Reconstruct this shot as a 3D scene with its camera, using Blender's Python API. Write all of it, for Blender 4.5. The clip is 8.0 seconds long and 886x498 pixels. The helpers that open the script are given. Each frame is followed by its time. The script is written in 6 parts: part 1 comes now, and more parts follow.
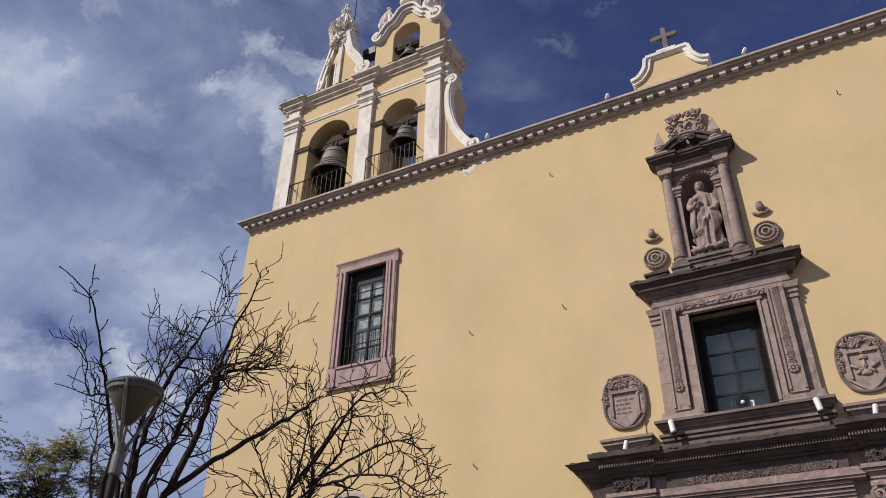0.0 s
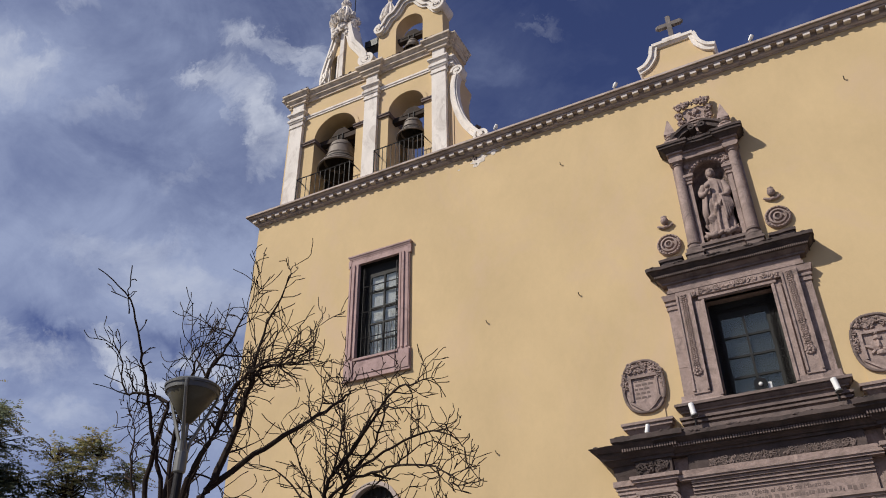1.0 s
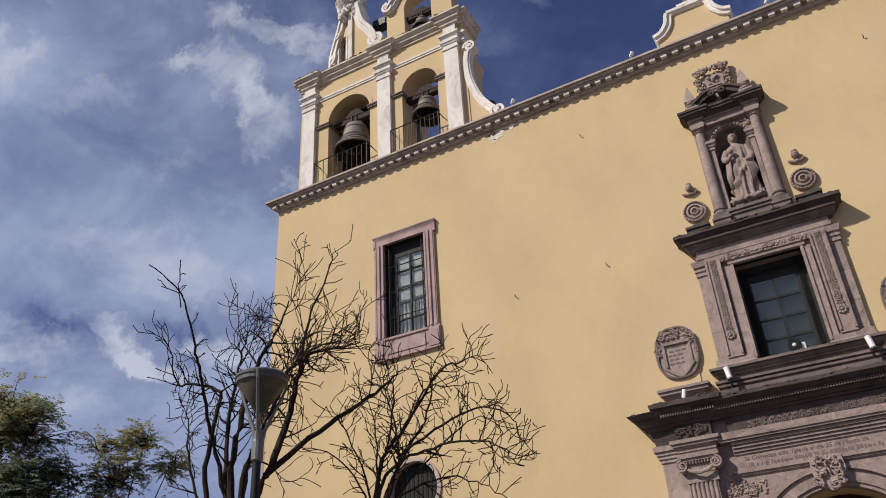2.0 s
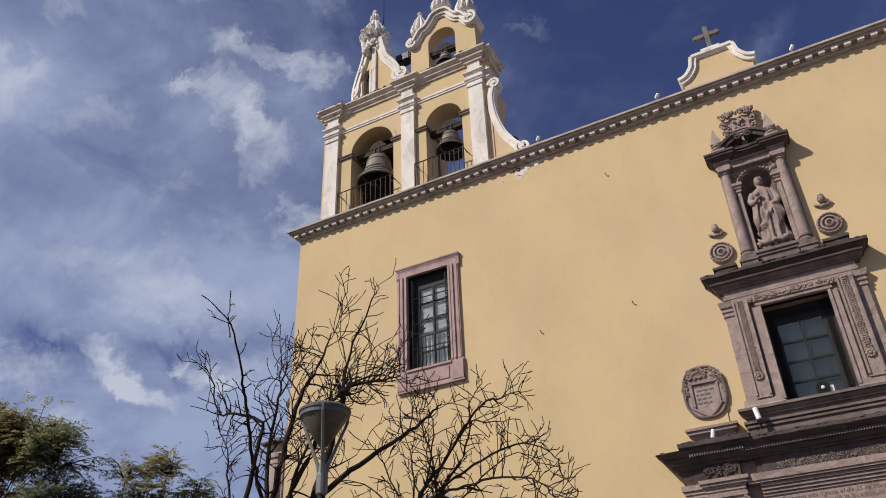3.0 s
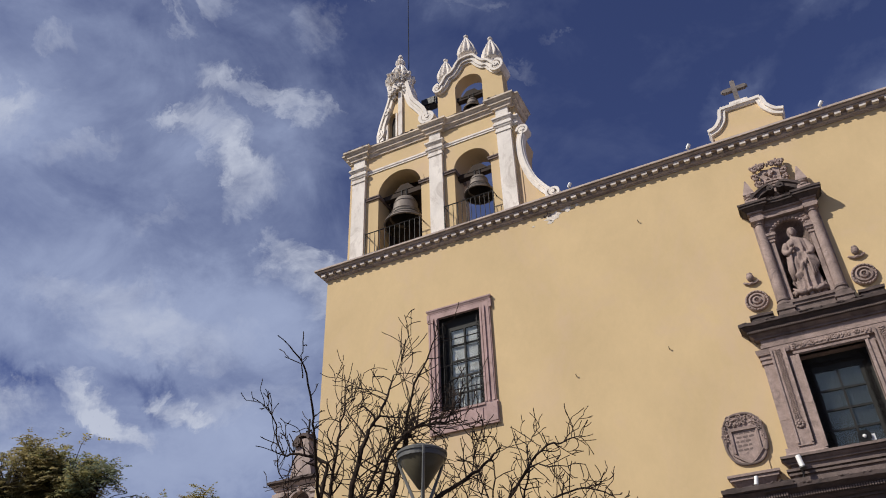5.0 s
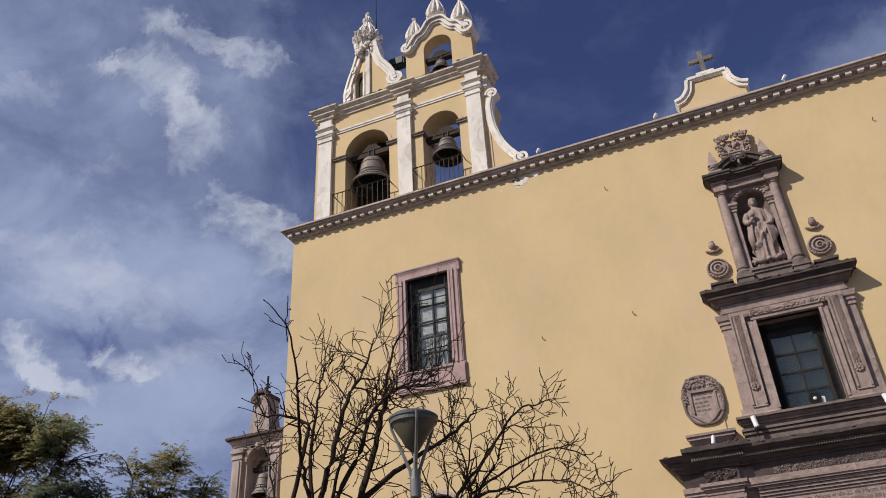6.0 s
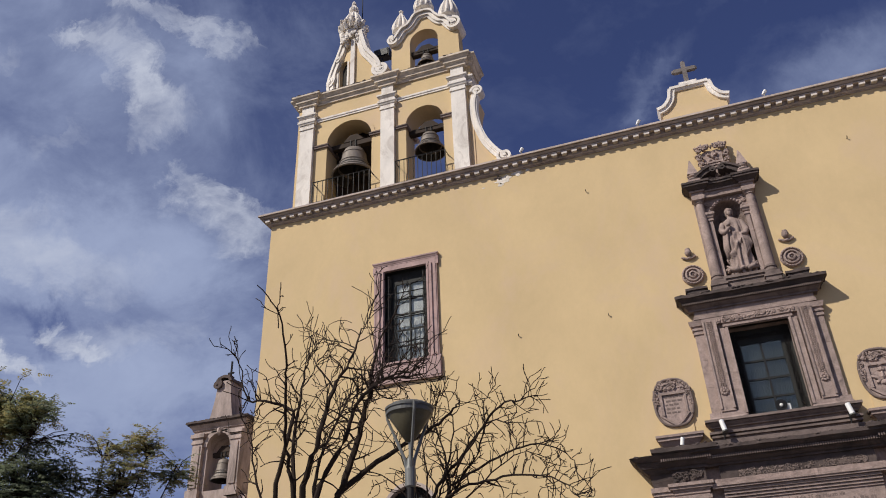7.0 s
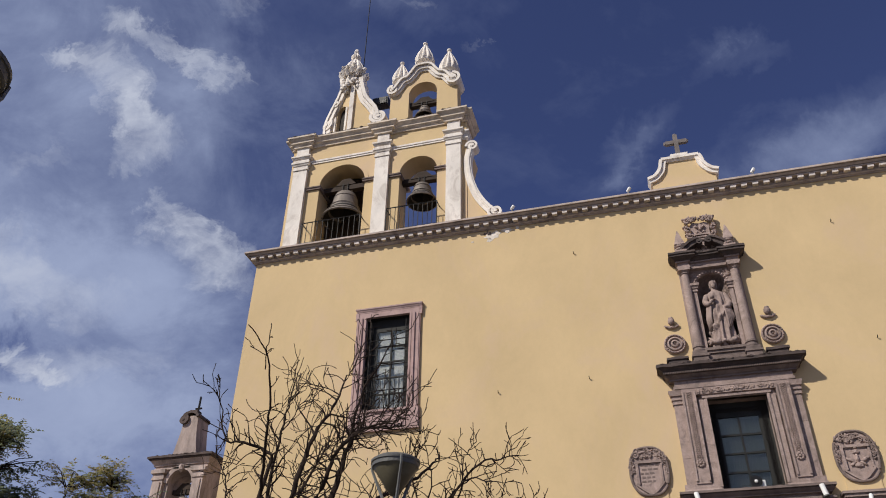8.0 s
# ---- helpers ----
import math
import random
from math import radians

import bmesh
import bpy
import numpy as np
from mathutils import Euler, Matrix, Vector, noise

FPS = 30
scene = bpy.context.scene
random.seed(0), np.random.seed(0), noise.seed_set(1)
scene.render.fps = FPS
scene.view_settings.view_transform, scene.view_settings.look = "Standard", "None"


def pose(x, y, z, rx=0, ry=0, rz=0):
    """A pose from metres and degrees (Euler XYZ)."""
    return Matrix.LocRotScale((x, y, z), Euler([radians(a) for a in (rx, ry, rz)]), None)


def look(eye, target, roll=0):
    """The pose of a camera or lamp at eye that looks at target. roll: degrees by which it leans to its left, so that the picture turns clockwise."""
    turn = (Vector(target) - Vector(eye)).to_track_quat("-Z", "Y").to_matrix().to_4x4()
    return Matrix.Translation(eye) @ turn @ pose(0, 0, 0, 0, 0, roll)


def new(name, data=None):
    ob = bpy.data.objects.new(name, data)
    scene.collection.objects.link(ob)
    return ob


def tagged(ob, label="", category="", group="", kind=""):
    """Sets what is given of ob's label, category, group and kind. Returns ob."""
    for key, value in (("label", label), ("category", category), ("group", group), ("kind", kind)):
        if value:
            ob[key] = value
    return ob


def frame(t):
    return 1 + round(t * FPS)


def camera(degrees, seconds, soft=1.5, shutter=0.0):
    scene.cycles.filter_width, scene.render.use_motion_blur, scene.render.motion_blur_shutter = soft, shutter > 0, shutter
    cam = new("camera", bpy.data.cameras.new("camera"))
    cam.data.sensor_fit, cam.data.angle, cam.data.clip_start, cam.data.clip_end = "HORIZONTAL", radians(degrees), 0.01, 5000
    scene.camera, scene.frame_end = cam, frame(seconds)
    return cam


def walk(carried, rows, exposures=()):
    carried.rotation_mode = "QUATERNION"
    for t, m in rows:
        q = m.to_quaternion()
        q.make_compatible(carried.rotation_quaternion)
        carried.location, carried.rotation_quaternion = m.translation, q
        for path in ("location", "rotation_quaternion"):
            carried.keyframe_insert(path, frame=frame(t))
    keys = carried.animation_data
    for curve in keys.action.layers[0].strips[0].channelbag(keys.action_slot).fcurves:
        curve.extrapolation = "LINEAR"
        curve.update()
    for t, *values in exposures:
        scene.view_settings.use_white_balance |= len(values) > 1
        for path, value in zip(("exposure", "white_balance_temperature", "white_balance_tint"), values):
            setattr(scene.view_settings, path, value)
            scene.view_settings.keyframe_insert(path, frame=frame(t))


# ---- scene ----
cam = camera(59.2, 8.0, soft=1.0)
PATH = [
    (0, (0.961, 0.482, 1.607), (0.156, 1.958, 2.691), 1.1),
    (0.5, (0.718, 0.319, 1.551), (-0.04, 1.801, 2.66), -0.2),
    (0.6, (0.69, 0.326, 1.585), (0.003, 1.831, 2.71), -0.1),
    (1, (0.42, -0.128, 1.569), (-0.364, 1.379, 2.624), -0.8),
    (1.5, (0.208, -0.402, 1.573), (-0.59, 1.134, 2.575), -2.0),
    (1.7, (0.108, -0.476, 1.59), (-0.69, 1.058, 2.595), -3.3),
    (2.8, (-0.766, -1.312, 1.636), (-1.57, 0.239, 2.609), -3.9),
    (3, (-0.808, -1.364, 1.649), (-1.576, 0.149, 2.708), -2.5),
    (3.5, (-1.094, -1.489, 1.564), (-1.81, -0.058, 2.765), -0.6),
    (4, (-1.46, -1.836, 1.476), (-2.193, -0.399, 2.657), -2.7),
    (5.3, (-2.114, -2.534, 1.642), (-2.807, -1.018, 2.746), -2.5),
    (5.5, (-2.158, -2.669, 1.614), (-2.839, -1.112, 2.667), -3.4),
    (6, (-2.451, -2.873, 1.68), (-3.068, -1.282, 2.723), -3.5),
    (6.5, (-2.761, -3.023, 1.655), (-3.338, -1.464, 2.766), -1.0),
    (7, (-2.955, -3.232, 1.633), (-3.483, -1.597, 2.658), -2.4),
    (7.5, (-3.203, -3.377, 1.688), (-3.693, -1.779, 2.787), -2.8),
    (8, (-3.249, -3.438, 1.659), (-3.698, -1.85, 2.788), 0.8),
]
walk(cam, [(t, look(eye, target, roll)) for t, eye, target, roll in PATH])

# ---- world and sun ----
world = bpy.data.worlds.new("world")
scene.world = world
world.use_nodes = True
wn, wl = world.node_tree.nodes, world.node_tree.links
wn.clear()


def wnode(kind, **values):
    n = wn.new(kind)
    for key, value in values.items():
        n.inputs[key].default_value = value
    return n


def wmath(op, a, b=None):
    n = wn.new("ShaderNodeMath")
    n.operation = op
    for i, v in enumerate((a, b)):
        if v is None:
            continue
        if isinstance(v, (int, float)):
            n.inputs[i].default_value = v
        else:
            wl.new(v, n.inputs[i])
    return n.outputs[0]


def wramp(source, *stops):
    n = wn.new("ShaderNodeValToRGB")
    e = n.color_ramp.elements
    while len(e) < len(stops):
        e.new(0.5)
    for el, (at, col) in zip(e, stops):
        el.position, el.color = at, (*col, 1)
    wl.new(source, n.inputs[0])
    return n.outputs[0]


SUN_DIR = Vector((-0.34, -0.41, 0.475)).normalized()
sky = wn.new("ShaderNodeTexSky")
sky.sky_type, sky.sun_disc = "NISHITA", False
sky.sun_elevation = math.asin(SUN_DIR.z)
sky.sun_rotation = math.atan2(SUN_DIR.x, SUN_DIR.y)
sky.air_density, sky.dust_density, sky.ozone_density = 0.9, 0.4, 2.5
coord = wn.new("ShaderNodeTexCoord").outputs["Generated"]
sep = wn.new("ShaderNodeSeparateXYZ")
wl.new(coord, sep.inputs[0])
sx, sy, sz = sep.outputs
low = wmath("ADD", wmath("MAXIMUM", sz, 0.0), 0.35)
flat = wn.new("ShaderNodeCombineXYZ")
wl.new(wmath("DIVIDE", sx, low), flat.inputs[0])
wl.new(wmath("DIVIDE", sy, low), flat.inputs[1])
# cloud cover thickens towards the west
west = wmath("ADD", wmath("ADD", wmath("MULTIPLY", sx, -0.80), wmath("MULTIPLY", sy, -0.60)), wmath("MULTIPLY", wmath("SUBTRACT", 0.62, sz), 0.55))
turned = wn.new("ShaderNodeMapping")
turned.inputs["Rotation"].default_value = (0, 0, radians(35))
turned.inputs["Scale"].default_value = (1.0, 1.2, 1.0)
turned.inputs["Location"].default_value = (0.35, 0.9, 0)
wl.new(flat.outputs[0], turned.inputs[0])


def wnoise(scale, detail, rough, distortion=0.0):
    n = wnode("ShaderNodeTexNoise", Scale=scale, Detail=detail, Roughness=rough, Distortion=distortion)
    wl.new(turned.outputs[0], n.inputs["Vector"])
    return n.outputs[0]


big, fine, curl = wnoise(2.1, 8, 0.60, 0.35), wnoise(6.0, 11, 0.64, 0.5), wnoise(17.0, 8, 0.6, 0.8)


def wdot(v):
    n = wn.new("ShaderNodeVectorMath")
    n.operation = "DOT_PRODUCT"
    wl.new(coord, n.inputs[0])
    n.inputs[1].default_value = v
    return n.outputs["Value"]


# the sky over the church, as a flat chart in hundredths round its middle; ragged by noise
depth = wmath("MAXIMUM", wdot((-0.3579, 0.7152, 0.6003)), 0.08)
chart = wn.new("ShaderNodeCombineXYZ")
wl.new(wmath("MULTIPLY", wmath("DIVIDE", wdot((0.8914, 0.4531, -0.0084)), depth), 100), chart.inputs[0])
wl.new(wmath("MULTIPLY", wmath("DIVIDE", wdot((0.278, -0.5321, 0.7997)), depth), 100), chart.inputs[1])


def ragged(source, scale, reach):
    n = wnode("ShaderNodeTexNoise", Scale=scale, Detail=6, Roughness=0.62, Distortion=0.4)
    wl.new(source, n.inputs["Vector"])
    m = wn.new("ShaderNodeVectorMath")
    m.operation = "MULTIPLY_ADD"
    wl.new(n.outputs["Color"], m.inputs[0])
    m.inputs[1].default_value = (reach, reach, 0)
    off = wn.new("ShaderNodeVectorMath")
    off.operation = "SUBTRACT"
    wl.new(source, off.inputs[0])
    off.inputs[1].default_value = (reach / 2, reach / 2, 0)
    wl.new(off.outputs[0], m.inputs[2])
    return m.outputs[0]


def banks(source, rows):
    """Cloud banks on the chart: middle, half length, half width, slope in degrees, thickness."""
    total = 0.0
    for x, y, a, b, slope, thick in rows:
        m = wn.new("ShaderNodeMapping")
        m.vector_type = "TEXTURE"
        m.inputs["Location"].default_value = (x, y, 0)
        m.inputs["Rotation"].default_value = (0, 0, radians(slope))
        m.inputs["Scale"].default_value = (a * 1.5, b * 1.5, 1)
        wl.new(source, m.inputs[0])
        length = wn.new("ShaderNodeVectorMath")
        length.operation = "LENGTH"
        wl.new(m.outputs[0], length.inputs[0])
        span = wn.new("ShaderNodeMapRange")
        span.interpolation_type = "SMOOTHSTEP"
        wl.new(length.outputs["Value"], span.inputs[0])
        span.inputs["From Min"].default_value, span.inputs["From Max"].default_value = 1.0, 0.0
        span.inputs["To Min"].default_value, span.inputs["To Max"].default_value = 0.0, thick
        total = wmath("ADD", span.outputs[0], total)
    return total


SHEETS = banks(ragged(chart.outputs[0], 0.07, 16), [
    (-45.9, 1.5, 30.4, 30.4, 0, 0.30), (-58.3, 15.3, 12.3, 7.2, 0, 0.28), (-36.9, 7.7, 7.2, 3.6, -10, -0.16), (-32.9, 16.7, 4.3, 2.6, -30, -0.12), (-35.1, -11.5, 10.9, 6.9, -20, 0.22), (-24.9, -11.5, 9.4, 5.8, 0, 0.12), (-42.3, 4.6, 10.9, 2.6, -12, -0.24), (-32.9, -2.1, 8.0, 3.3, 10, -0.16),
    (-53.9, -0.7, 8.0, 3.6, 0, -0.14), (-20.6, -1.0, 4.3, 3.6, 0, -0.16), (-36.2, -21.3, 6.2, 1.7, -35, -0.36), (-26.4, -14.4, 15.2, 8.7, 0, 0.22), (-24.9, -28.9, 14.5, 7.2, 0, 0.40), (-19.1, -15.9, 8.7, 8.0, 0, 0.24), (-53.9, -18.8, 6.5, 4.3, 0, -0.20), (-51.0, -18.2, 4.3, 1.6, -20, -0.45), (-10.4, 0.8, 5.1, 7.2, 0, -0.12), (-16.2, -26.0, 11.6, 5.8, 0, 0.20),
    (-52.5, -30.4, 14.5, 4.3, 0, 0.12), (-16.2, 24.0, 7.2, 4.3, -25, 0.26), (-16.2, 10.2, 5.1, 6.5, 0, 0.22), (-4.6, 30.5, 4.3, 2.9, 0, 0.14), (5.5, 28.3, 8.7, 3.3, -10, 0.30), (40.3, 14.6, 10.9, 2.9, 50, 0.42),
    (69.3, 18.9, 26.1, 9.4, 35, 0.72), (-26.4, -35.4, 18.8, 8.0, 0, 0.36), (54.1, 27.6, 10.1, 2.9, 25, 0.40), (15.7, 30.5, 5.8, 2.9, 0, 0.16), (-35.1, 22.5, 6.5, 3.3, -30, 0.14), (-48.1, 27.6, 8.7, 2.6, -20, 0.14), (-38.7, 12.4, 4.3, 2.6, 0, -0.16),
    (-25.7, 25.4, 4.3, 2.2, -30, -0.10),
])
PUFFS = banks(ragged(ragged(chart.outputs[0], 0.10, 14), 0.42, 5), [
    (-24.9, 18.2, 4.3, 2.6, -30, 0.75), (-26.4, 11.3, 5.8, 3.3, -35, 0.80), (-23.5, 8.0, 4.3, 2.6, -40, 0.70), (-17.0, 14.6, 5.1, 1.9, -30, 0.70), (-31.8, 14.6, 2.5, 1.4, -30, 0.55), (-28.6, 30.5, 4.3, 1.9, -40, 0.50),
    (-20.6, 5.5, 4.1, 3.6, 0, 0.50), (-22.2, 2.6, 3.3, 2.6, 0, 0.50), (-14.3, -7.0, 6.5, 3.5, -20, 0.90), (-18.0, -4.6, 3.6, 2.2, -20, 0.50), (-46.7, 24.7, 3.6, 1.9, -10, 0.45), (-57.2, -21.1, 6.9, 3.3, -20, 0.80),
    (-44.1, -21.8, 5.8, 2.6, -35, 1.10), (-39.1, -26.0, 5.1, 1.9, -30, 0.90), (-33.8, -21.8, 1.9, 1.4, -20, 0.80), (-29.9, -24.0, 2.5, 1.3, -20, 0.70), (-32.9, 27.6, 5.1, 1.4, -30, 0.45), (-13.3, 25.4, 4.3, 3.6, 0, 0.45), (16.7, 24.7, 1.7, 1.4, 0, 0.18),
    (11.3, 19.3, 3.6, 2.0, 0, 0.28), (-59.0, 16.0, 9.4, 5.1, -10, 0.60), (-52.5, 16.7, 6.5, 2.2, 10, 0.50), (-38.7, -10.8, 8.7, 4.3, -15, 0.55), (-29.3, -14.4, 8.0, 3.6, -10, 0.40), (-51.7, -29.6, 6.5, 2.6, -20, 0.50),
    (5.5, 29.1, 6.5, 1.6, -20, 0.28), (-6.1, 30.5, 4.3, 1.9, 0, 0.35), (-44.5, 10.2, 6.5, 1.9, 15, 0.35), (-49.6, -7.2, 7.2, 2.2, -15, 0.30), (-24.2, -23.1, 8.7, 3.6, 0, 0.40),
    (-32.9, 1.5, 5.8, 1.7, 20, 0.28),
])
cover = wmath("ADD", wmath("ADD", wmath("MULTIPLY", big, 0.9), wmath("MULTIPLY", fine, 0.62)), wmath("ADD", wmath("MULTIPLY", west, 0.56), wmath("ADD", wmath("MULTIPLY", SHEETS, 0.68), -0.20)))
thin = wramp(wmath("DIVIDE", cover, 1.5), (0.227, (0, 0, 0)), (0.333, (0.08, 0.08, 0.08)), (0.533, (0.50, 0.50, 0.50)), (0.667, (0.84, 0.84, 0.84)), (0.93, (1.12, 1.12, 1.12)))
puff = wramp(wmath("MULTIPLY", PUFFS, wmath("ADD", wmath("MULTIPLY", fine, 2.2), wmath("ADD", wmath("MULTIPLY", curl, 1.1), -0.75))), (0.10, (0, 0, 0)), (1.25, (1, 1, 1)))


def wmix(f, a, b):
    n = wn.new("ShaderNodeMix")
    n.data_type = "RGBA"
    for slot, v in ((0, f), (6, a), (7, b)):
        if isinstance(v, (tuple, float)):
            n.inputs[slot].default_value = (*v, 1) if isinstance(v, tuple) else v
        else:
            wl.new(v, n.inputs[slot])
    return n.outputs[2]


deep = wn.new("ShaderNodeMix")
deep.data_type, deep.blend_type = "RGBA", "MULTIPLY"
deep.inputs[0].default_value = 1.0
wl.new(sky.outputs[0], deep.inputs[6])
deep.inputs[7].default_value = (0.74, 0.66, 0.95, 1)
veil = wmix(thin, deep.outputs[2], (4.55, 5.35, 7.75))
clouds = wmix(wmath("MULTIPLY", puff, 0.84), veil, (7.3, 7.8, 9.2))
back = wnode("ShaderNodeBackground", Strength=0.075)
wl.new(clouds, back.inputs[0])
wl.new(back.outputs[0], wn.new("ShaderNodeOutputWorld").inputs[0])

sun_data = bpy.data.lights.new("sun", "SUN")
sun_data.energy, sun_data.angle, sun_data.color = 4.3, radians(0.55), (1.0, 0.94, 0.84)
sun = new("sun", sun_data)
sun.matrix_world = look(SUN_DIR * 60, (0, 0, 0))


# ---- materials ----
def material(name, base, rough=0.85, metal=0.0, spread=0.12, scale=1.2, grain=18.0, bump=0.25, stain=None, stain_amount=0.5, stain_scale=0.5, streak=1.0, per_piece=0.0, spec=0.3):
    """A surface with broad tone variation, grain, relief and, where asked, stains."""
    m = bpy.data.materials.new(name)
    m.use_nodes = True
    nodes, links = m.node_tree.nodes, m.node_tree.links
    shader = nodes["Principled BSDF"]
    shader.inputs["Metallic"].default_value = metal
    shader.inputs["Specular IOR Level"].default_value = spec
    geo = nodes.new("ShaderNodeTexCoord").outputs["Object"]
    place = nodes.new("ShaderNodeMapping")
    place.inputs["Scale"].default_value = (1, 1, streak)
    links.new(geo, place.inputs[0])

    def tex(s, detail, rough_=0.6, dist=0.0):
        n = nodes.new("ShaderNodeTexNoise")
        n.inputs["Scale"].default_value, n.inputs["Detail"].default_value = s, detail
        n.inputs["Roughness"].default_value, n.inputs["Distortion"].default_value = rough_, dist
        links.new(place.outputs[0], n.inputs["Vector"])
        return n.outputs[0]

    def ramp(source, stops):
        n = nodes.new("ShaderNodeValToRGB")
        e = n.color_ramp.elements
        while len(e) < len(stops):
            e.new(0.5)
        for el, (at, col) in zip(e, stops):
            el.position, el.color = at, (*col, 1)
        links.new(source, n.inputs[0])
        return n.outputs[0]

    def mix(f, a, b, how="MIX"):
        n = nodes.new("ShaderNodeMix")
        n.data_type, n.blend_type = "RGBA", how
        for slot, v in ((0, f), (6, a), (7, b)):
            if isinstance(v, (int, float)):
                n.inputs[slot].default_value = v
            elif isinstance(v, tuple):
                n.inputs[slot].default_value = (*v, 1)
            else:
                links.new(v, n.inputs[slot])
        return n.outputs[2]

    dark = tuple(c * (1 - spread * 1.3) for c in base)
    light = tuple(min(1, c * (1 + spread)) for c in base)
    col = ramp(tex(scale, 5, 0.6, 0.3), [(0.3, dark), (0.7, light)])
    fine_ = tex(grain, 6, 0.7)
    col = mix(0.5, col, ramp(fine_, [(0.3, (1 - spread * 1.6,) * 3), (0.7, (1, 1, 1))]), "MULTIPLY")
    if stain:
        col = mix(ramp(tex(stain_scale, 9, 0.68, 0.8), [(0.5, (0, 0, 0)), (0.72, (stain_amount,) * 3)]), col, stain)
    if per_piece:
        info = nodes.new("ShaderNodeObjectInfo")
        col = mix(1.0, col, ramp(info.outputs["Random"], [(0.0, (1 - per_piece,) * 3), (1.0, (1, 1, 1))]), "MULTIPLY")
    links.new(col, shader.inputs["Base Color"])
    links.new(ramp(fine_, [(0.2, (max(0, rough - 0.1),) * 3), (0.8, (min(1, rough + 0.1),) * 3)]), shader.inputs["Roughness"])
    if bump:
        b = nodes.new("ShaderNodeBump")
        b.inputs["Strength"].default_value, b.inputs["Distance"].default_value = bump, 0.02
        links.new(fine_, b.inputs["Height"])
        links.new(b.outputs[0], shader.inputs["Normal"])
    return m


PLASTER = material("ochre_plaster", (0.625, 0.468, 0.262), 0.92, spread=0.06, scale=0.5, grain=9, bump=0.25, stain=(0.60, 0.442, 0.300), stain_amount=0.8, stain_scale=0.33, streak=0.7)
LIME = material("white_limewash", (0.80, 0.74, 0.675), 0.9, spread=0.10, scale=1.4, grain=22, stain=(0.40, 0.335, 0.29), stain_amount=0.7, stain_scale=2.2, streak=0.5)
PALE = material("pale_painted_stone", (0.50, 0.415, 0.370), 0.9, spread=0.14, scale=2.0, grain=20, stain=(0.17, 0.13, 0.115), stain_amount=0.8, stain_scale=1.7)
DENTIL = material("dentil_stone", (0.70, 0.63, 0.58), 0.9, spread=0.14, scale=2.0, grain=20, stain=(0.34, 0.28, 0.25), stain_amount=0.6, stain_scale=1.5, per_piece=0.3)
GABLETRIM = material("dirty_limewashed_moulding", (0.68, 0.585, 0.48), 0.9, spread=0.18, scale=2.4, grain=20, stain=(0.20, 0.16, 0.14), stain_amount=0.75, stain_scale=1.9)
STONE = material("pink_grey_quarry_stone", (0.43, 0.325, 0.288), 0.9, spread=0.26, scale=2.6, grain=20, bump=0.75, stain=(0.10, 0.077, 0.072), stain_amount=0.8, stain_scale=2.6, per_piece=0.16)
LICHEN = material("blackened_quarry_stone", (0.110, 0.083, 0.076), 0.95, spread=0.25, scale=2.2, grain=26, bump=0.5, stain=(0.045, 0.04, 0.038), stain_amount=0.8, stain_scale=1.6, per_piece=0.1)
# a darker tone of the quarry stone, between STONE and LICHEN
DARKSTONE = material("dark_quarry_stone", (0.22, 0.168, 0.150), 0.92, spread=0.25, scale=2.0, grain=26, bump=0.5, stain=(0.07, 0.056, 0.05), stain_amount=0.8, stain_scale=2.2)
PINK = material("mauve_window_stone", (0.45, 0.315, 0.295), 0.9, spread=0.16, scale=1.8, grain=22, stain=(0.20, 0.135, 0.125), stain_amount=0.7, stain_scale=3.0)
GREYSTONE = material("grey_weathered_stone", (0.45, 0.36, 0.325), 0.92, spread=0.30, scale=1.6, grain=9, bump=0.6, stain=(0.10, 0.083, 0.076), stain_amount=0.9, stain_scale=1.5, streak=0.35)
CROSSSTONE = material("dull_cross_stone", (0.20, 0.175, 0.165), 0.92, spread=0.25, scale=3, grain=18, stain=(0.12, 0.10, 0.095), stain_amount=0.7, stain_scale=4)
BRONZE = material("dull_bell_bronze", (0.205, 0.175, 0.152), 0.65, metal=0.3, spread=0.2, scale=2.5, grain=20, stain=(0.33, 0.29, 0.255), stain_amount=0.7, stain_scale=2.2, streak=0.4)
# near-black that puts the shade of hollows into the colour
INNERSHADE = material("painted_inner_shade", (0.030, 0.026, 0.023), 0.8, spread=0.25, scale=3, grain=25)
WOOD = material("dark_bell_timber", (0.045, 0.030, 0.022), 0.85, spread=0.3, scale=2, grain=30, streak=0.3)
IRON = material("black_wrought_iron", (0.03, 0.028, 0.028), 0.6, metal=0.5, spread=0.2, grain=40)
DARKWOOD = material("dark_window_frame", (0.024, 0.024, 0.022), 0.7, spread=0.2, scale=3, grain=40)
LAMPMETAL = material("grey_lamp_paint", (0.125, 0.125, 0.12), 0.5, metal=0.2, spread=0.1, scale=4, grain=50, bump=0.08, stain=(0.10, 0.10, 0.095), stain_amount=0.4, stain_scale=5)
ALUMINIUM = material("dull_lamp_metal", (0.20, 0.20, 0.19), 0.5, metal=0.4, spread=0.12, scale=4, grain=50, bump=0.06)
LAMPBOWL = material("dusty_lamp_bowl", (0.100, 0.088, 0.058), 0.4, spread=0.15, scale=3, grain=40, bump=0.05, stain=(0.15, 0.14, 0.11), stain_amount=0.5, stain_scale=4)
BARK = material("dark_twig_bark", (0.034, 0.021, 0.015), 0.95, spread=0.3, scale=4, grain=40, bump=0.5)
WHITEPAINT = material("white_fitting", (0.78, 0.77, 0.75), 0.5, spread=0.05, scale=5, grain=40, bump=0.03)
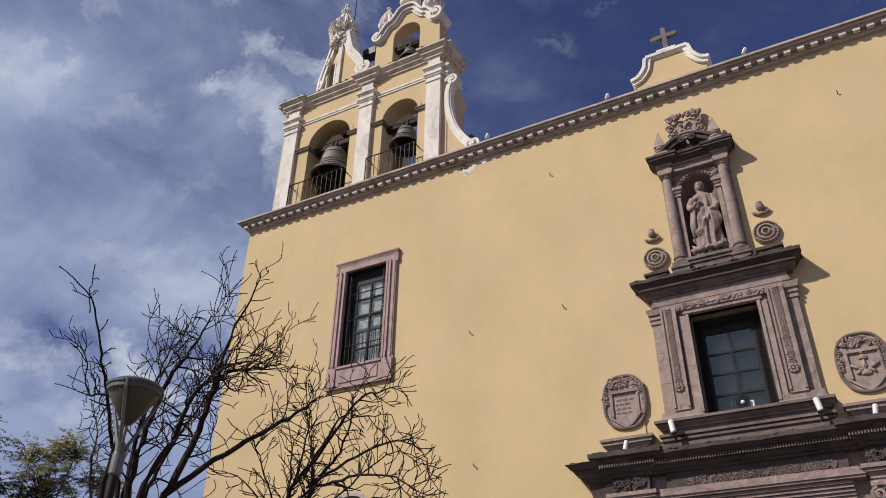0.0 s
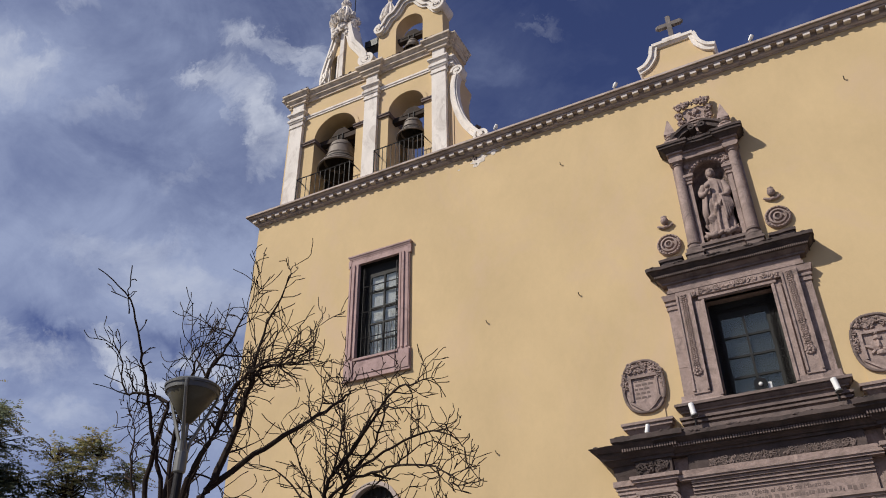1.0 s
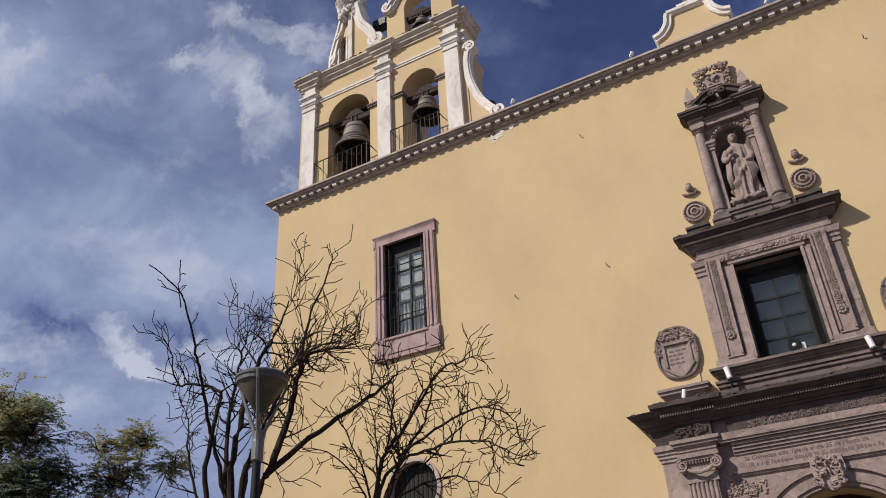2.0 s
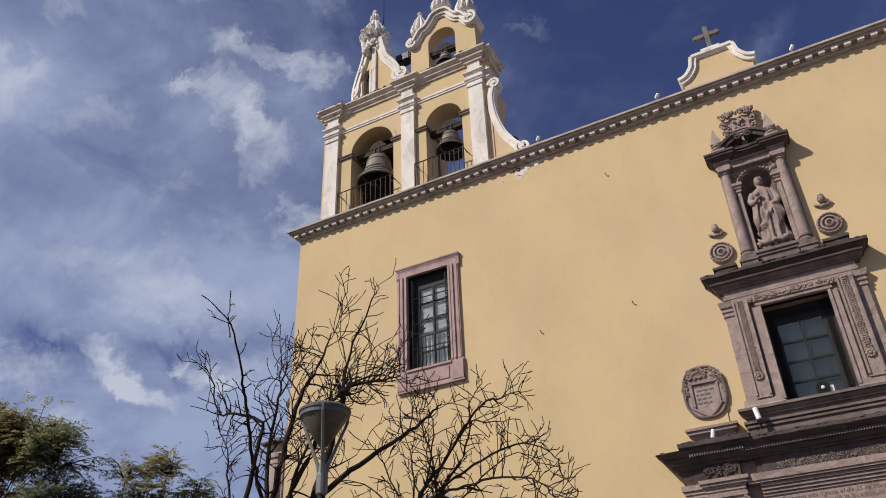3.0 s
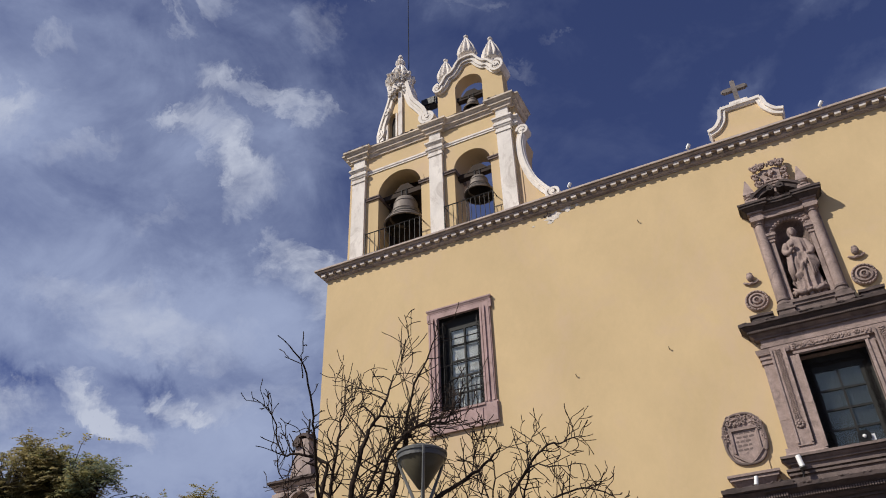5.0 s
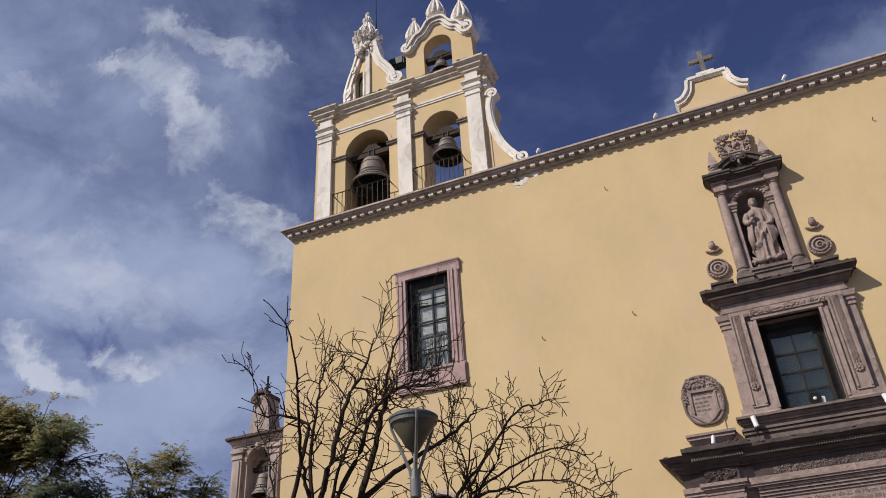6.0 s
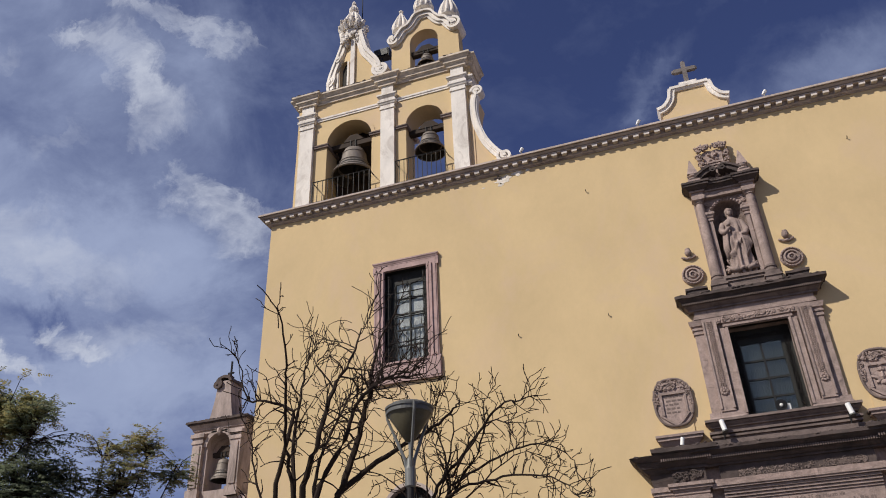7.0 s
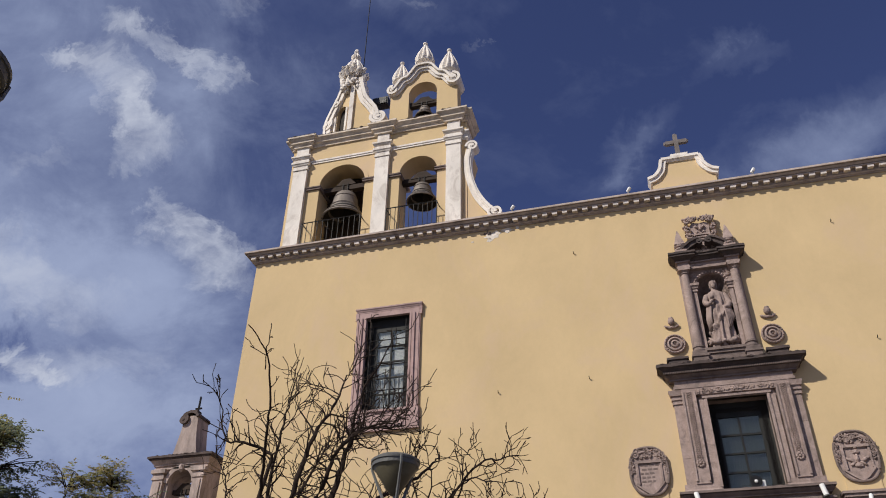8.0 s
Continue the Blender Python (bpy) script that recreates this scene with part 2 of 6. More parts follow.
BLACKPLASTIC = material("black_fitting", (0.013, 0.013, 0.014), 0.5, spread=0.1, grain=40)
CURTAIN = material("white_curtain", (0.84, 0.83, 0.82), 0.95, spread=0.12, scale=3, grain=12, streak=0.15)
DIMBACK = material("grey_green_pane_backing", (0.040, 0.046, 0.045), 0.9, spread=0.1, scale=2, grain=14)
INK = material("faded_carved_lettering", (0.20, 0.153, 0.138), 0.95, spread=0.2, grain=30)
PAVING = material("plaza_paving", (0.135, 0.118, 0.100), 0.9, spread=0.15, scale=0.6, grain=6)
CRACKED = material("bare_lime_patch", (0.80, 0.72, 0.63), 0.95, spread=0.2, scale=6, grain=40, bump=0.6)
LEAF_A = material("olive_leaf", (0.30, 0.285, 0.13), 0.6, spread=0.35, scale=0.35, grain=3, bump=0, spec=0.5)
LEAF_C = material("yellowing_leaf", (0.33, 0.275, 0.125), 0.6, spread=0.35, scale=0.35, grain=3, bump=0, spec=0.5)
LEAF_B = material("green_leaf", (0.20, 0.235, 0.15), 0.55, spread=0.35, scale=0.35, grain=3, bump=0, spec=0.5)

# leaves let some of the light through
for leaf_mat in (LEAF_A, LEAF_B, LEAF_C):
    ln, ll = leaf_mat.node_tree.nodes, leaf_mat.node_tree.links
    body_ = ln["Principled BSDF"]
    through_ = ln.new("ShaderNodeBsdfTranslucent")
    ll.new(body_.inputs["Base Color"].links[0].from_socket, through_.inputs[0])
    both = ln.new("ShaderNodeMixShader")
    both.inputs[0].default_value = 0.6
    ll.new(body_.outputs[0], both.inputs[1])
    ll.new(through_.outputs[0], both.inputs[2])
    ll.new(both.outputs[0], ln["Material Output"].inputs[0])

GLASS = bpy.data.materials.new("window_glass")
GLASS.use_nodes = True
gn, gl = GLASS.node_tree.nodes, GLASS.node_tree.links
gn.clear()
g_mix, g_clear, g_gloss, g_out = (gn.new(k) for k in ("ShaderNodeMixShader", "ShaderNodeBsdfTransparent", "ShaderNodeBsdfGlossy", "ShaderNodeOutputMaterial"))
g_clear.inputs[0].default_value = (0.95, 0.97, 0.965, 1)
g_gloss.inputs["Roughness"].default_value = 0.08
g_gloss.inputs["Color"].default_value = (0.80, 0.84, 0.76, 1)
g_face = gn.new("ShaderNodeLayerWeight")
g_face.inputs[0].default_value = 0.35
g_span = gn.new("ShaderNodeMapRange")
g_span.inputs["To Min"].default_value, g_span.inputs["To Max"].default_value = 0.05, 0.34
gl.new(g_face.outputs["Facing"], g_span.inputs["Value"])
gl.new(g_span.outputs[0], g_mix.inputs[0])
gl.new(g_clear.outputs[0], g_mix.inputs[1])
gl.new(g_gloss.outputs[0], g_mix.inputs[2])
gl.new(g_mix.outputs[0], g_out.inputs[0])


# ---- mesh helpers ----
def weather(bm, amount=0.016, step=0.14):
    """Breaks long edges up and wears them unevenly."""
    by_cuts = {}
    for e in bm.edges:
        cuts = int(e.calc_length() / step)
        if cuts:
            by_cuts.setdefault(min(cuts, 60), []).append(e)
    for cuts, edges in by_cuts.items():
        bmesh.ops.subdivide_edges(bm, edges=[e for e in edges if e.is_valid], cuts=cuts, use_grid_fill=True)
    for v in bm.verts:
        v.co += noise.noise_vector(v.co * 3.1) * amount + noise.noise_vector(v.co * 9.0) * amount * 0.8


def part(name, bm, mat, parent=None, label="", smooth=False):
    """Links a bmesh as one mesh object, under its thing if there is one."""
    if mat is LICHEN:
        weather(bm)
    bmesh.ops.recalc_face_normals(bm, faces=bm.faces)
    me = bpy.data.meshes.new(name)
    bm.to_mesh(me)
    bm.free()
    me.materials.append(mat)
    if smooth:
        me.shade_smooth()
    ob = new(name, me)
    if parent is not None:
        ob.parent = parent
        if parent.type == "EMPTY" or parent.matrix_basis != Matrix.Identity(4):
            ob.matrix_parent_inverse = parent.matrix_basis.inverted()
    if label:
        tagged(ob, label)
    return ob


def thing(name, x, y, z, label, category, group="", kind=""):
    """An Empty at the base of a thing; its parts are given in world metres."""
    ob = new(name)
    ob.empty_display_size = 0.2
    ob.matrix_basis = Matrix.Translation((x, y, z))
    return tagged(ob, label, category, group, kind)


def hexa(bm, lower, upper):
    vs = [bm.verts.new(p) for p in (*lower, *upper)]
    for f in ((3, 2, 1, 0), (4, 5, 6, 7), (0, 1, 5, 4), (1, 2, 6, 5), (2, 3, 7, 6), (3, 0, 4, 7)):
        bm.faces.new([vs[i] for i in f])


def box(bm, x0, x1, y0, y1, z0, z1):
    hexa(bm, ((x0, y0, z0), (x1, y0, z0), (x1, y1, z0), (x0, y1, z0)), ((x0, y0, z1), (x1, y0, z1), (x1, y1, z1), (x0, y1, z1)))


def tier(bm, x0, x1, yf, yb, z0, z1, o0, o1=None):
    """One course of a moulding round the front and ends of a block; it stands out o0 at its foot and o1 at its head."""
    o1 = o0 if o1 is None else o1
    hexa(bm, ((x0 - o0, yf - o0, z0), (x1 + o0, yf - o0, z0), (x1 + o0, yb, z0), (x0 - o0, yb, z0)),
         ((x0 - o1, yf - o1, z1), (x1 + o1, yf - o1, z1), (x1 + o1, yb, z1), (x0 - o1, yb, z1)))


def courses(bm, x0, x1, yf, yb, rows):
    for z0, z1, o0, *o1 in rows:
        tier(bm, x0, x1, yf, yb, z0, z1, o0, *o1)


def slab(bm, outer, y0, y1, holes=()):
    """A plate in the x-z plane between y0 and y1, with holes."""
    edges, rings = [], []
    for ring in (outer, *holes):
        vs = [bm.verts.new((x, y0, z)) for x, z in ring]
        rings.append(vs)
        edges += [bm.edges.new((a, b)) for a, b in zip(vs, vs[1:] + vs[:1])]
    made = bmesh.ops.triangle_fill(bm, use_beauty=True, use_dissolve=False, edges=edges)
    faces = [g for g in made["geom"] if isinstance(g, bmesh.types.BMFace)]
    twin = {}
    for ring in rings:
        for v in ring:
            twin[v] = bm.verts.new((v.co.x, y1, v.co.z))
    for f in faces:
        bm.faces.new([twin[v] for v in reversed(f.verts)])
    for ring in rings:
        for a, b in zip(ring, ring[1:] + ring[:1]):
            bm.faces.new((a, b, twin[b], twin[a]))


def arc(cx, cz, r, a0, a1, n, squash=1.0):
    return [(cx + r * math.cos(radians(a0 + (a1 - a0) * i / n)), cz + squash * r * math.sin(radians(a0 + (a1 - a0) * i / n))) for i in range(n + 1)]


def arch_ring(x0, x1, z0, spring, n=20):
    """An opening with a round head."""
    return [(x0, z0), (x1, z0)] + arc((x0 + x1) / 2, spring, (x1 - x0) / 2, 0, 180, n)


def rect(x0, x1, z0, z1):
    return [(x0, z0), (x1, z0), (x1, z1), (x0, z1)]


def smooth_line(pts, per=6):
    """A rounded line through points (Catmull-Rom)."""
    p = [Vector(q) for q in pts]
    p = [2 * p[0] - p[1], *p, 2 * p[-1] - p[-2]]
    out = []
    for i in range(1, len(p) - 2):
        for k in range(per):
            t = k / per
            a, b, c, d = p[i - 1], p[i], p[i + 1], p[i + 2]
            out.append(0.5 * (2 * b + (c - a) * t + (2 * a - 5 * b + 4 * c - d) * t * t + (3 * b - a - 3 * c + d) * t ** 3))
    return [tuple(v) for v in (*out, p[-2])]


def band(bm, line, inner, outer, y0, y1):
    """A strip that follows a line in the x-z plane, from inner to outer on its left side."""
    n = len(line)
    rows = []
    for i, (x, z) in enumerate(line):
        a, b = line[max(0, i - 1)], line[min(n - 1, i + 1)]
        d = Vector((b[0] - a[0], b[1] - a[1]))
        d = d.normalized() if d.length > 1e-9 else Vector((1, 0))
        nx, nz = -d.y, d.x
        rows.append([bm.verts.new((x + nx * o, y, z + nz * o)) for o, y in ((inner, y0), (outer, y0), (outer, y1), (inner, y1))])
    for r, s in zip(rows, rows[1:]):
        for k in range(4):
            bm.faces.new((r[k], r[(k + 1) % 4], s[(k + 1) % 4], s[k]))
    bm.faces.new(rows[0])
    bm.faces.new(rows[-1][::-1])


def spiral(cx, cz, r0, r1, a0, turns, n=40):
    return [(cx + (r0 + (r1 - r0) * i / n) * math.cos(radians(a0 + 360 * turns * i / n)), cz + (r0 + (r1 - r0) * i / n) * math.sin(radians(a0 + 360 * turns * i / n))) for i in range(n + 1)]


def lathe(bm, profile, cx, cy, cz, seg=20, squash=1.0, closed=True):
    rings = []
    for r, z in profile:
        rings.append([bm.verts.new((cx + r * math.cos(2 * math.pi * k / seg), cy + squash * r * math.sin(2 * math.pi * k / seg), cz + z)) for k in range(seg)])
    for a, b in zip(rings, rings[1:]):
        for k in range(seg):
            bm.faces.new((a[k], a[(k + 1) % seg], b[(k + 1) % seg], b[k]))
    for ring in (rings[0], rings[-1]):
        if closed and (ring[0].co - ring[seg // 2].co).length > 1e-4:
            bm.faces.new(ring)


def tube(bm, pts, radii, seg=6):
    """A round, tapered tube through 3D points."""
    pts = [Vector(p) for p in pts]
    rings = []
    for i, p in enumerate(pts):
        d = (pts[min(len(pts) - 1, i + 1)] - pts[max(0, i - 1)]).normalized()
        u = d.cross(Vector((0.31, 0.17, 0.93)) if abs(d.z) < 0.9 else Vector((1, 0, 0))).normalized()
        v = d.cross(u)
        r = radii[i] if isinstance(radii, (list, tuple)) else radii
        rings.append([bm.verts.new(p + r * (math.cos(2 * math.pi * k / seg) * u + math.sin(2 * math.pi * k / seg) * v)) for k in range(seg)])
    for a, b in zip(rings, rings[1:]):
        for k in range(seg):
            bm.faces.new((a[k], a[(k + 1) % seg], b[(k + 1) % seg], b[k]))
    bm.faces.new(rings[0][::-1])
    bm.faces.new(rings[-1])


def blob(bm, x, y, z, rx, ry, rz, turn=0.0, sub=2):
    m = Matrix.Translation((x, y, z)) @ Matrix.Rotation(turn, 4, "Y") @ Matrix.Diagonal((rx, ry, rz, 1))
    bmesh.ops.create_icosphere(bm, subdivisions=sub, radius=1, matrix=m)


def carving(bm, x0, x1, z0, z1, y, n, size, rng, curls=0, depth=0.06):
    """Carved leaf-work in a field of a wall: lobes and curled stems that stand out of the face y."""
    for _ in range(n):
        s = size * rng.uniform(0.6, 1.3)
        blob(bm, rng.uniform(x0, x1), y, rng.uniform(z0, z1), s, depth * rng.uniform(0.6, 1.2), s * rng.uniform(0.35, 0.6), rng.uniform(0, 3.14), 1)
    for _ in range(curls):
        cx, cz, r = rng.uniform(x0, x1), rng.uniform(z0, z1), size * rng.uniform(0.9, 1.6)
        line = spiral(cx, cz, r, r * 0.25, rng.uniform(0, 360), rng.choice((-1.2, 1.2)), 14)
        tube(bm, [(px, y - depth * 0.5, pz) for px, pz in line], size * 0.28, 5)


def crust(bm, x0, x1, y, z, rng, per_metre=34, size=0.035):
    """Ragged lichen and dirt along the edge of a ledge."""
    for _ in range(int((x1 - x0) * per_metre)):
        q = size * rng.uniform(0.4, 1.3)
        blob(bm, rng.uniform(x0, x1), y + rng.uniform(-0.01, 0.10), z + rng.uniform(-0.012, 0.012), q * 1.5, q, q * 0.6, 0, 1)


# ---- ground and walls ----
WALL, AXIS = 17.5, -0.93
bm = bmesh.new()
bmesh.ops.create_grid(bm, x_segments=40, y_segments=40, size=700)
tagged(part("ground", bm, PAVING), "grey stone paving of the open plaza", "ground", kind="structure")

WIN = (-11.70, -10.23, 10.95, 14.18)
UPPER = (-1.68, -0.16, 7.80, 10.27)
OCULUS = (-10.92, 6.44, 0.74)
bm = bmesh.new()
door_ring = arch_ring(AXIS - 1.42, AXIS + 1.42, 0.02, 3.45, 24)
slab(bm, rect(-16.15, 14.3, 0, 17.3), WALL, WALL + 0.9,
     [rect(WIN[0] - 0.06, WIN[1] + 0.06, WIN[2] - 0.06, WIN[3] + 0.06), rect(UPPER[0] - 0.06, UPPER[1] + 0.06, UPPER[2] - 0.06, UPPER[3] + 0.06),
      arch_ring(AXIS - 0.50, AXIS + 0.50, 11.7, 13.78, 20), arc(OCULUS[0], OCULUS[1], OCULUS[2], 0, 352.5, 47), door_ring])
wall = tagged(part("wall_front", bm, PLASTER), "tall ochre-yellow plastered church front, weathered", "wall", kind="structure")
for name, args in (("wall_west", (-16.15, -15.25, 18.4, 46, 0, 17.2)), ("wall_east", (13.4, 14.3, 18.4, 46, 0, 17.2)), ("wall_back", (-16.15, 14.3, 46, 46.9, 0, 17.2))):
    bm = bmesh.new()
    box(bm, *args)
    tagged(part(name, bm, PLASTER), "ochre plastered side of the church", "wall", kind="structure")
bm = bmesh.new()
box(bm, -16.1, 14.25, 18.0, 46.5, 17.2, 17.32)
tagged(part("roof", bm, PALE), "flat roof behind the cornice", "roof", kind="structure")

# eave cornice with its row of blocks
bm = bmesh.new()
courses(bm, -16.15, 14.3, WALL, 18.6, [(17.03, 17.06, 0.04), (17.06, 17.10, 0.07, 0.11), (17.10, 17.22, 0.085), (17.22, 17.255, 0.245), (17.255, 17.275, 0.215), (17.275, 17.325, 0.26, 0.32), (17.325, 17.345, 0.285), (17.345, 17.41, 0.37)])
cornice = tagged(part("cornice", bm, PALE), "long pale stone eave cornice with dentils", "cornice", kind="structure")
bm = bmesh.new()
box(bm, -0.085, 0.085, -0.235, -0.09, -0.095, 0.0)
dentil = part("dentil", bm, DENTIL, cornice)
for k in range(93):
    d = dentil if k == 0 else dentil.copy()
    if k:
        scene.collection.objects.link(d)
    d.parent = cornice
    d.matrix_basis = Matrix.Translation((-16.20 + 0.33 * k, WALL, 17.222))


# ---- front window with stone surround ----
def lattice_window(name, x0, x1, z0, z1, y, cols, rows, glass_x, glass_z, behind, label):
    """A recessed dark frame with glazing bars and panes, and what hangs behind them."""
    w = thing(name, (x0 + x1) / 2, y, z0, label, "window", kind="structure")
    gx0, gx1 = glass_x
    gz0, gz1 = glass_z
    b = bmesh.new()
    slab(b, rect(x0, x1, z0, z1), y, y + 0.06, [rect(gx0, gx1, gz0, gz1)])
    part("window_frame", b, DARKWOOD, w)
    pw, ph = (gx1 - gx0) / cols, (gz1 - gz0) / rows
    for i in range(1, cols):
        b = bmesh.new()
        box(b, gx0 + pw * i - 0.025, gx0 + pw * i + 0.025, y - 0.01, y + 0.05, gz0, gz1)
        part("glazing_bar", b, DARKWOOD, w)
    for j in range(1, rows):
        b = bmesh.new()
        box(b, gx0, gx1, y - 0.006, y + 0.046, gz0 + ph * j - 0.024, gz0 + ph * j + 0.024)
        part("glazing_bar", b, DARKWOOD, w)
    rng = random.Random(len(name) + cols * rows)
    for i in range(cols):
        for j in range(rows):
            b = bmesh.new()
            t = rng.uniform(-0.004, 0.004)
            hexa(b, ((gx0 + pw * i, y + 0.02, gz0 + ph * j), (gx0 + pw * (i + 1), y + 0.02 + t, gz0 + ph * j), (gx0 + pw * (i + 1), y + 0.026 + t, gz0 + ph * j), (gx0 + pw * i, y + 0.026, gz0 + ph * j)),
                 ((gx0 + pw * i, y + 0.02 - t, gz0 + ph * (j + 1)), (gx0 + pw * (i + 1), y + 0.02, gz0 + ph * (j + 1)), (gx0 + pw * (i + 1), y + 0.026, gz0 + ph * (j + 1)), (gx0 + pw * i, y + 0.026 - t, gz0 + ph * (j + 1))))
            part("pane", b, GLASS, w).visible_shadow = False
    def hanging(kind, zt, zb, depth_, fold):
        b = bmesh.new()
        n = 40
        top = [b.verts.new((x0 + (x1 - x0) * k / n, y + depth_ + fold * math.sin(k * 1.7) + 0.4 * fold * math.sin(k * 0.9 + 1), zt)) for k in range(n + 1)]
        bot = [b.verts.new((v.co.x, v.co.y, zb)) for v in top]
        for k in range(n):
            b.faces.new((top[k], top[k + 1], bot[k + 1], bot[k]))
        bmesh.ops.solidify(b, geom=b.faces[:], thickness=0.01)
        part(kind, b, behind, w)

    if behind == CURTAIN:
        # added pale sheet: stands in for bright sky reflected in the upper panes
        hanging("blind", z1, z0 + 0.40 * (z1 - z0), 0.085, 0.002)
        hanging("curtain", z0 + 0.42 * (z1 - z0), z0, 0.115, 0.03)
    else:
        # added dark sheet that paints the dim interior behind the panes
        hanging("blind", z1, z0, 0.085, 0.0015)
    return w


win = lattice_window("window_1", *WIN, WALL + 0.19, 2, 5, (-11.37, -10.42), (11.0, 13.74), CURTAIN, "tall dark-framed window with white curtains and iron bars")
# iron bars and the low inner rail of the front window
for z in (11.62, 12.48, 13.36):
    bm = bmesh.new()
    tube(bm, [(WIN[0], WALL + 0.05, z), (WIN[1], WALL + 0.05, z)], 0.018, 6)
    part("grille_bar", bm, IRON, win)
for k in range(9):
    x = WIN[0] + 0.12 + k * 0.149
    bm = bmesh.new()
    tube(bm, [(x, WALL + 0.05, 10.95), (x, WALL + 0.05, 11.95 if k % 8 else 14.1)], 0.011, 5)
    part("grille_bar", bm, IRON, win)
rng = random.Random(5)
for side in (0, 1):
    bm = bmesh.new()
    for k in range(22):
        z = 11.0 + k * 0.14
        x = (WIN[0] + 0.13, WIN[1] - 0.10)[side]
        line = spiral(x, z, 0.09, 0.02, rng.uniform(0, 360), 1.2, 10)
        tube(bm, [(px, WALL + 0.06, pz) for px, pz in line], 0.016, 4)
    part("scrollwork", bm, IRON, win)

# reveals faced in dark wood colour, which paints in their shade
for x0, x1, z0, z1 in ((WIN[0] - 0.055, WIN[0], 10.95, 14.235), (WIN[1], WIN[1] + 0.055, 10.95, 14.235), (WIN[0], WIN[1], 14.18, 14.235)):
    bm = bmesh.new()
    box(bm, x0, x1, WALL + 0.03, WALL + 0.30, z0, z1)
    part("lining", bm, DARKWOOD, win)

sur = thing("window_surround", -10.945, WALL, 10.27, "mauve stone window surround with moulded jambs and panelled apron", "window surround", kind="structure")
OUT = (-12.07, -9.82)
for name, x0, x1 in (("jamb", OUT[0] + 0.05, WIN[0]), ("jamb", WIN[1], OUT[1] - 0.05)):
    bm = bmesh.new()
    box(bm, x0, x1, WALL - 0.08, WALL + 0.03, 10.95, 14.18)
    xi = x1 if x1 == WIN[0] else x0
    s = -1 if xi == WIN[0] else 1
    for o, p in ((0.01, 0.10), (0.13, 0.125), (0.27, 0.10)):
        a, c = sorted((xi + s * o, xi + s * (o + 0.06)))
        box(bm, a, c, WALL - p, WALL - 0.07, 10.97, 14.17)
    part(name, bm, PINK, sur)
bm = bmesh.new()
box(bm, OUT[0] + 0.05, OUT[1] - 0.05, WALL - 0.082, WALL + 0.03, 14.18, 14.36)
courses(bm, OUT[0] + 0.06, OUT[1] - 0.06, WALL - 0.06, WALL + 0.02, [(14.36, 14.40, 0.03), (14.40, 14.47, 0.04, 0.07), (14.47, 14.52, 0.08)])
for x0, x1 in ((OUT[0] - 0.01, OUT[0] + 0.09), (OUT[1] - 0.09, OUT[1] + 0.01)):
    box(bm, x0, x1, WALL - 0.10, WALL + 0.02, 14.10, 14.38)
part("lintel", bm, PINK, sur)
bm = bmesh.new()
box(bm, OUT[0], OUT[1], WALL - 0.075, WALL + 0.02, 10.27, 10.89)
box(bm, OUT[0], OUT[1], WALL - 0.075, WALL + 0.5, 10.89, 10.95)
box(bm, WIN[0] - 0.02, WIN[1] + 0.02, WALL - 0.115, WALL - 0.07, 10.87, 10.94)
box(bm, WIN[0] + 0.08, WIN[1] - 0.08, WALL - 0.10, WALL - 0.07, 10.42, 10.80)
for x0, x1 in ((OUT[0] + 0.02, WIN[0] - 0.05), (WIN[1] + 0.05, OUT[1] - 0.02)):
    box(bm, x0, x1, WALL - 0.11, WALL - 0.07, 10.33, 10.90)
box(bm, OUT[0] - 0.01, OUT[1] + 0.01, WALL - 0.10, WALL - 0.07, 10.26, 10.31)
part("apron", bm, PINK, sur)

# round window low in the wall
oc = thing("window_2", OCULUS[0], WALL, OCULUS[1] - 0.9, "round window with a pale stone ring and dark mesh", "window", kind="structure")
bm = bmesh.new()
ring = arc(*OCULUS, 0, 352.5, 47)
slab(bm, arc(OCULUS[0], OCULUS[1], 0.84, 0, 352.5, 47), WALL - 0.05, WALL + 0.3, [arc(OCULUS[0], OCULUS[1], 0.735, 0, 352.5, 47)])
part("window_frame", bm, PALE, oc)
bm = bmesh.new()
slab(bm, arc(OCULUS[0], OCULUS[1], 0.73, 0, 352.5, 47), WALL + 0.20, WALL + 0.24)
part("mesh_screen", bm, DARKWOOD, oc)
for k in range(9):
    bm = bmesh.new()
    o = -0.56 + 0.14 * k
    h = math.sqrt(0.73 ** 2 - o * o)
    tube(bm, [(OCULUS[0] + o, WALL + 0.16, OCULUS[1] - h), (OCULUS[0] + o, WALL + 0.16, OCULUS[1] + h)], 0.012, 5)
    part("grille_bar", bm, IRON, oc)

# iron hooks and the worn patch
for x, z in ((-4.83, 15.62), (-4.74, 11.28), (-7.41, 11.12), (-7.31, 7.48), (2.75, 15.5), (2.94, 11.62)):
    h = thing("wall_hook", x, WALL, z, "small rusty iron hook set in plaster", "hook", "wall hooks")
    bm = bmesh.new()
    tube(bm, [(x, WALL + 0.05, z), (x, WALL - 0.06, z), (x, WALL - 0.075, z + 0.02), (x - 0.004, WALL - 0.075, z + 0.05)], 0.012, 6)
    part("spike", bm, IRON, h)
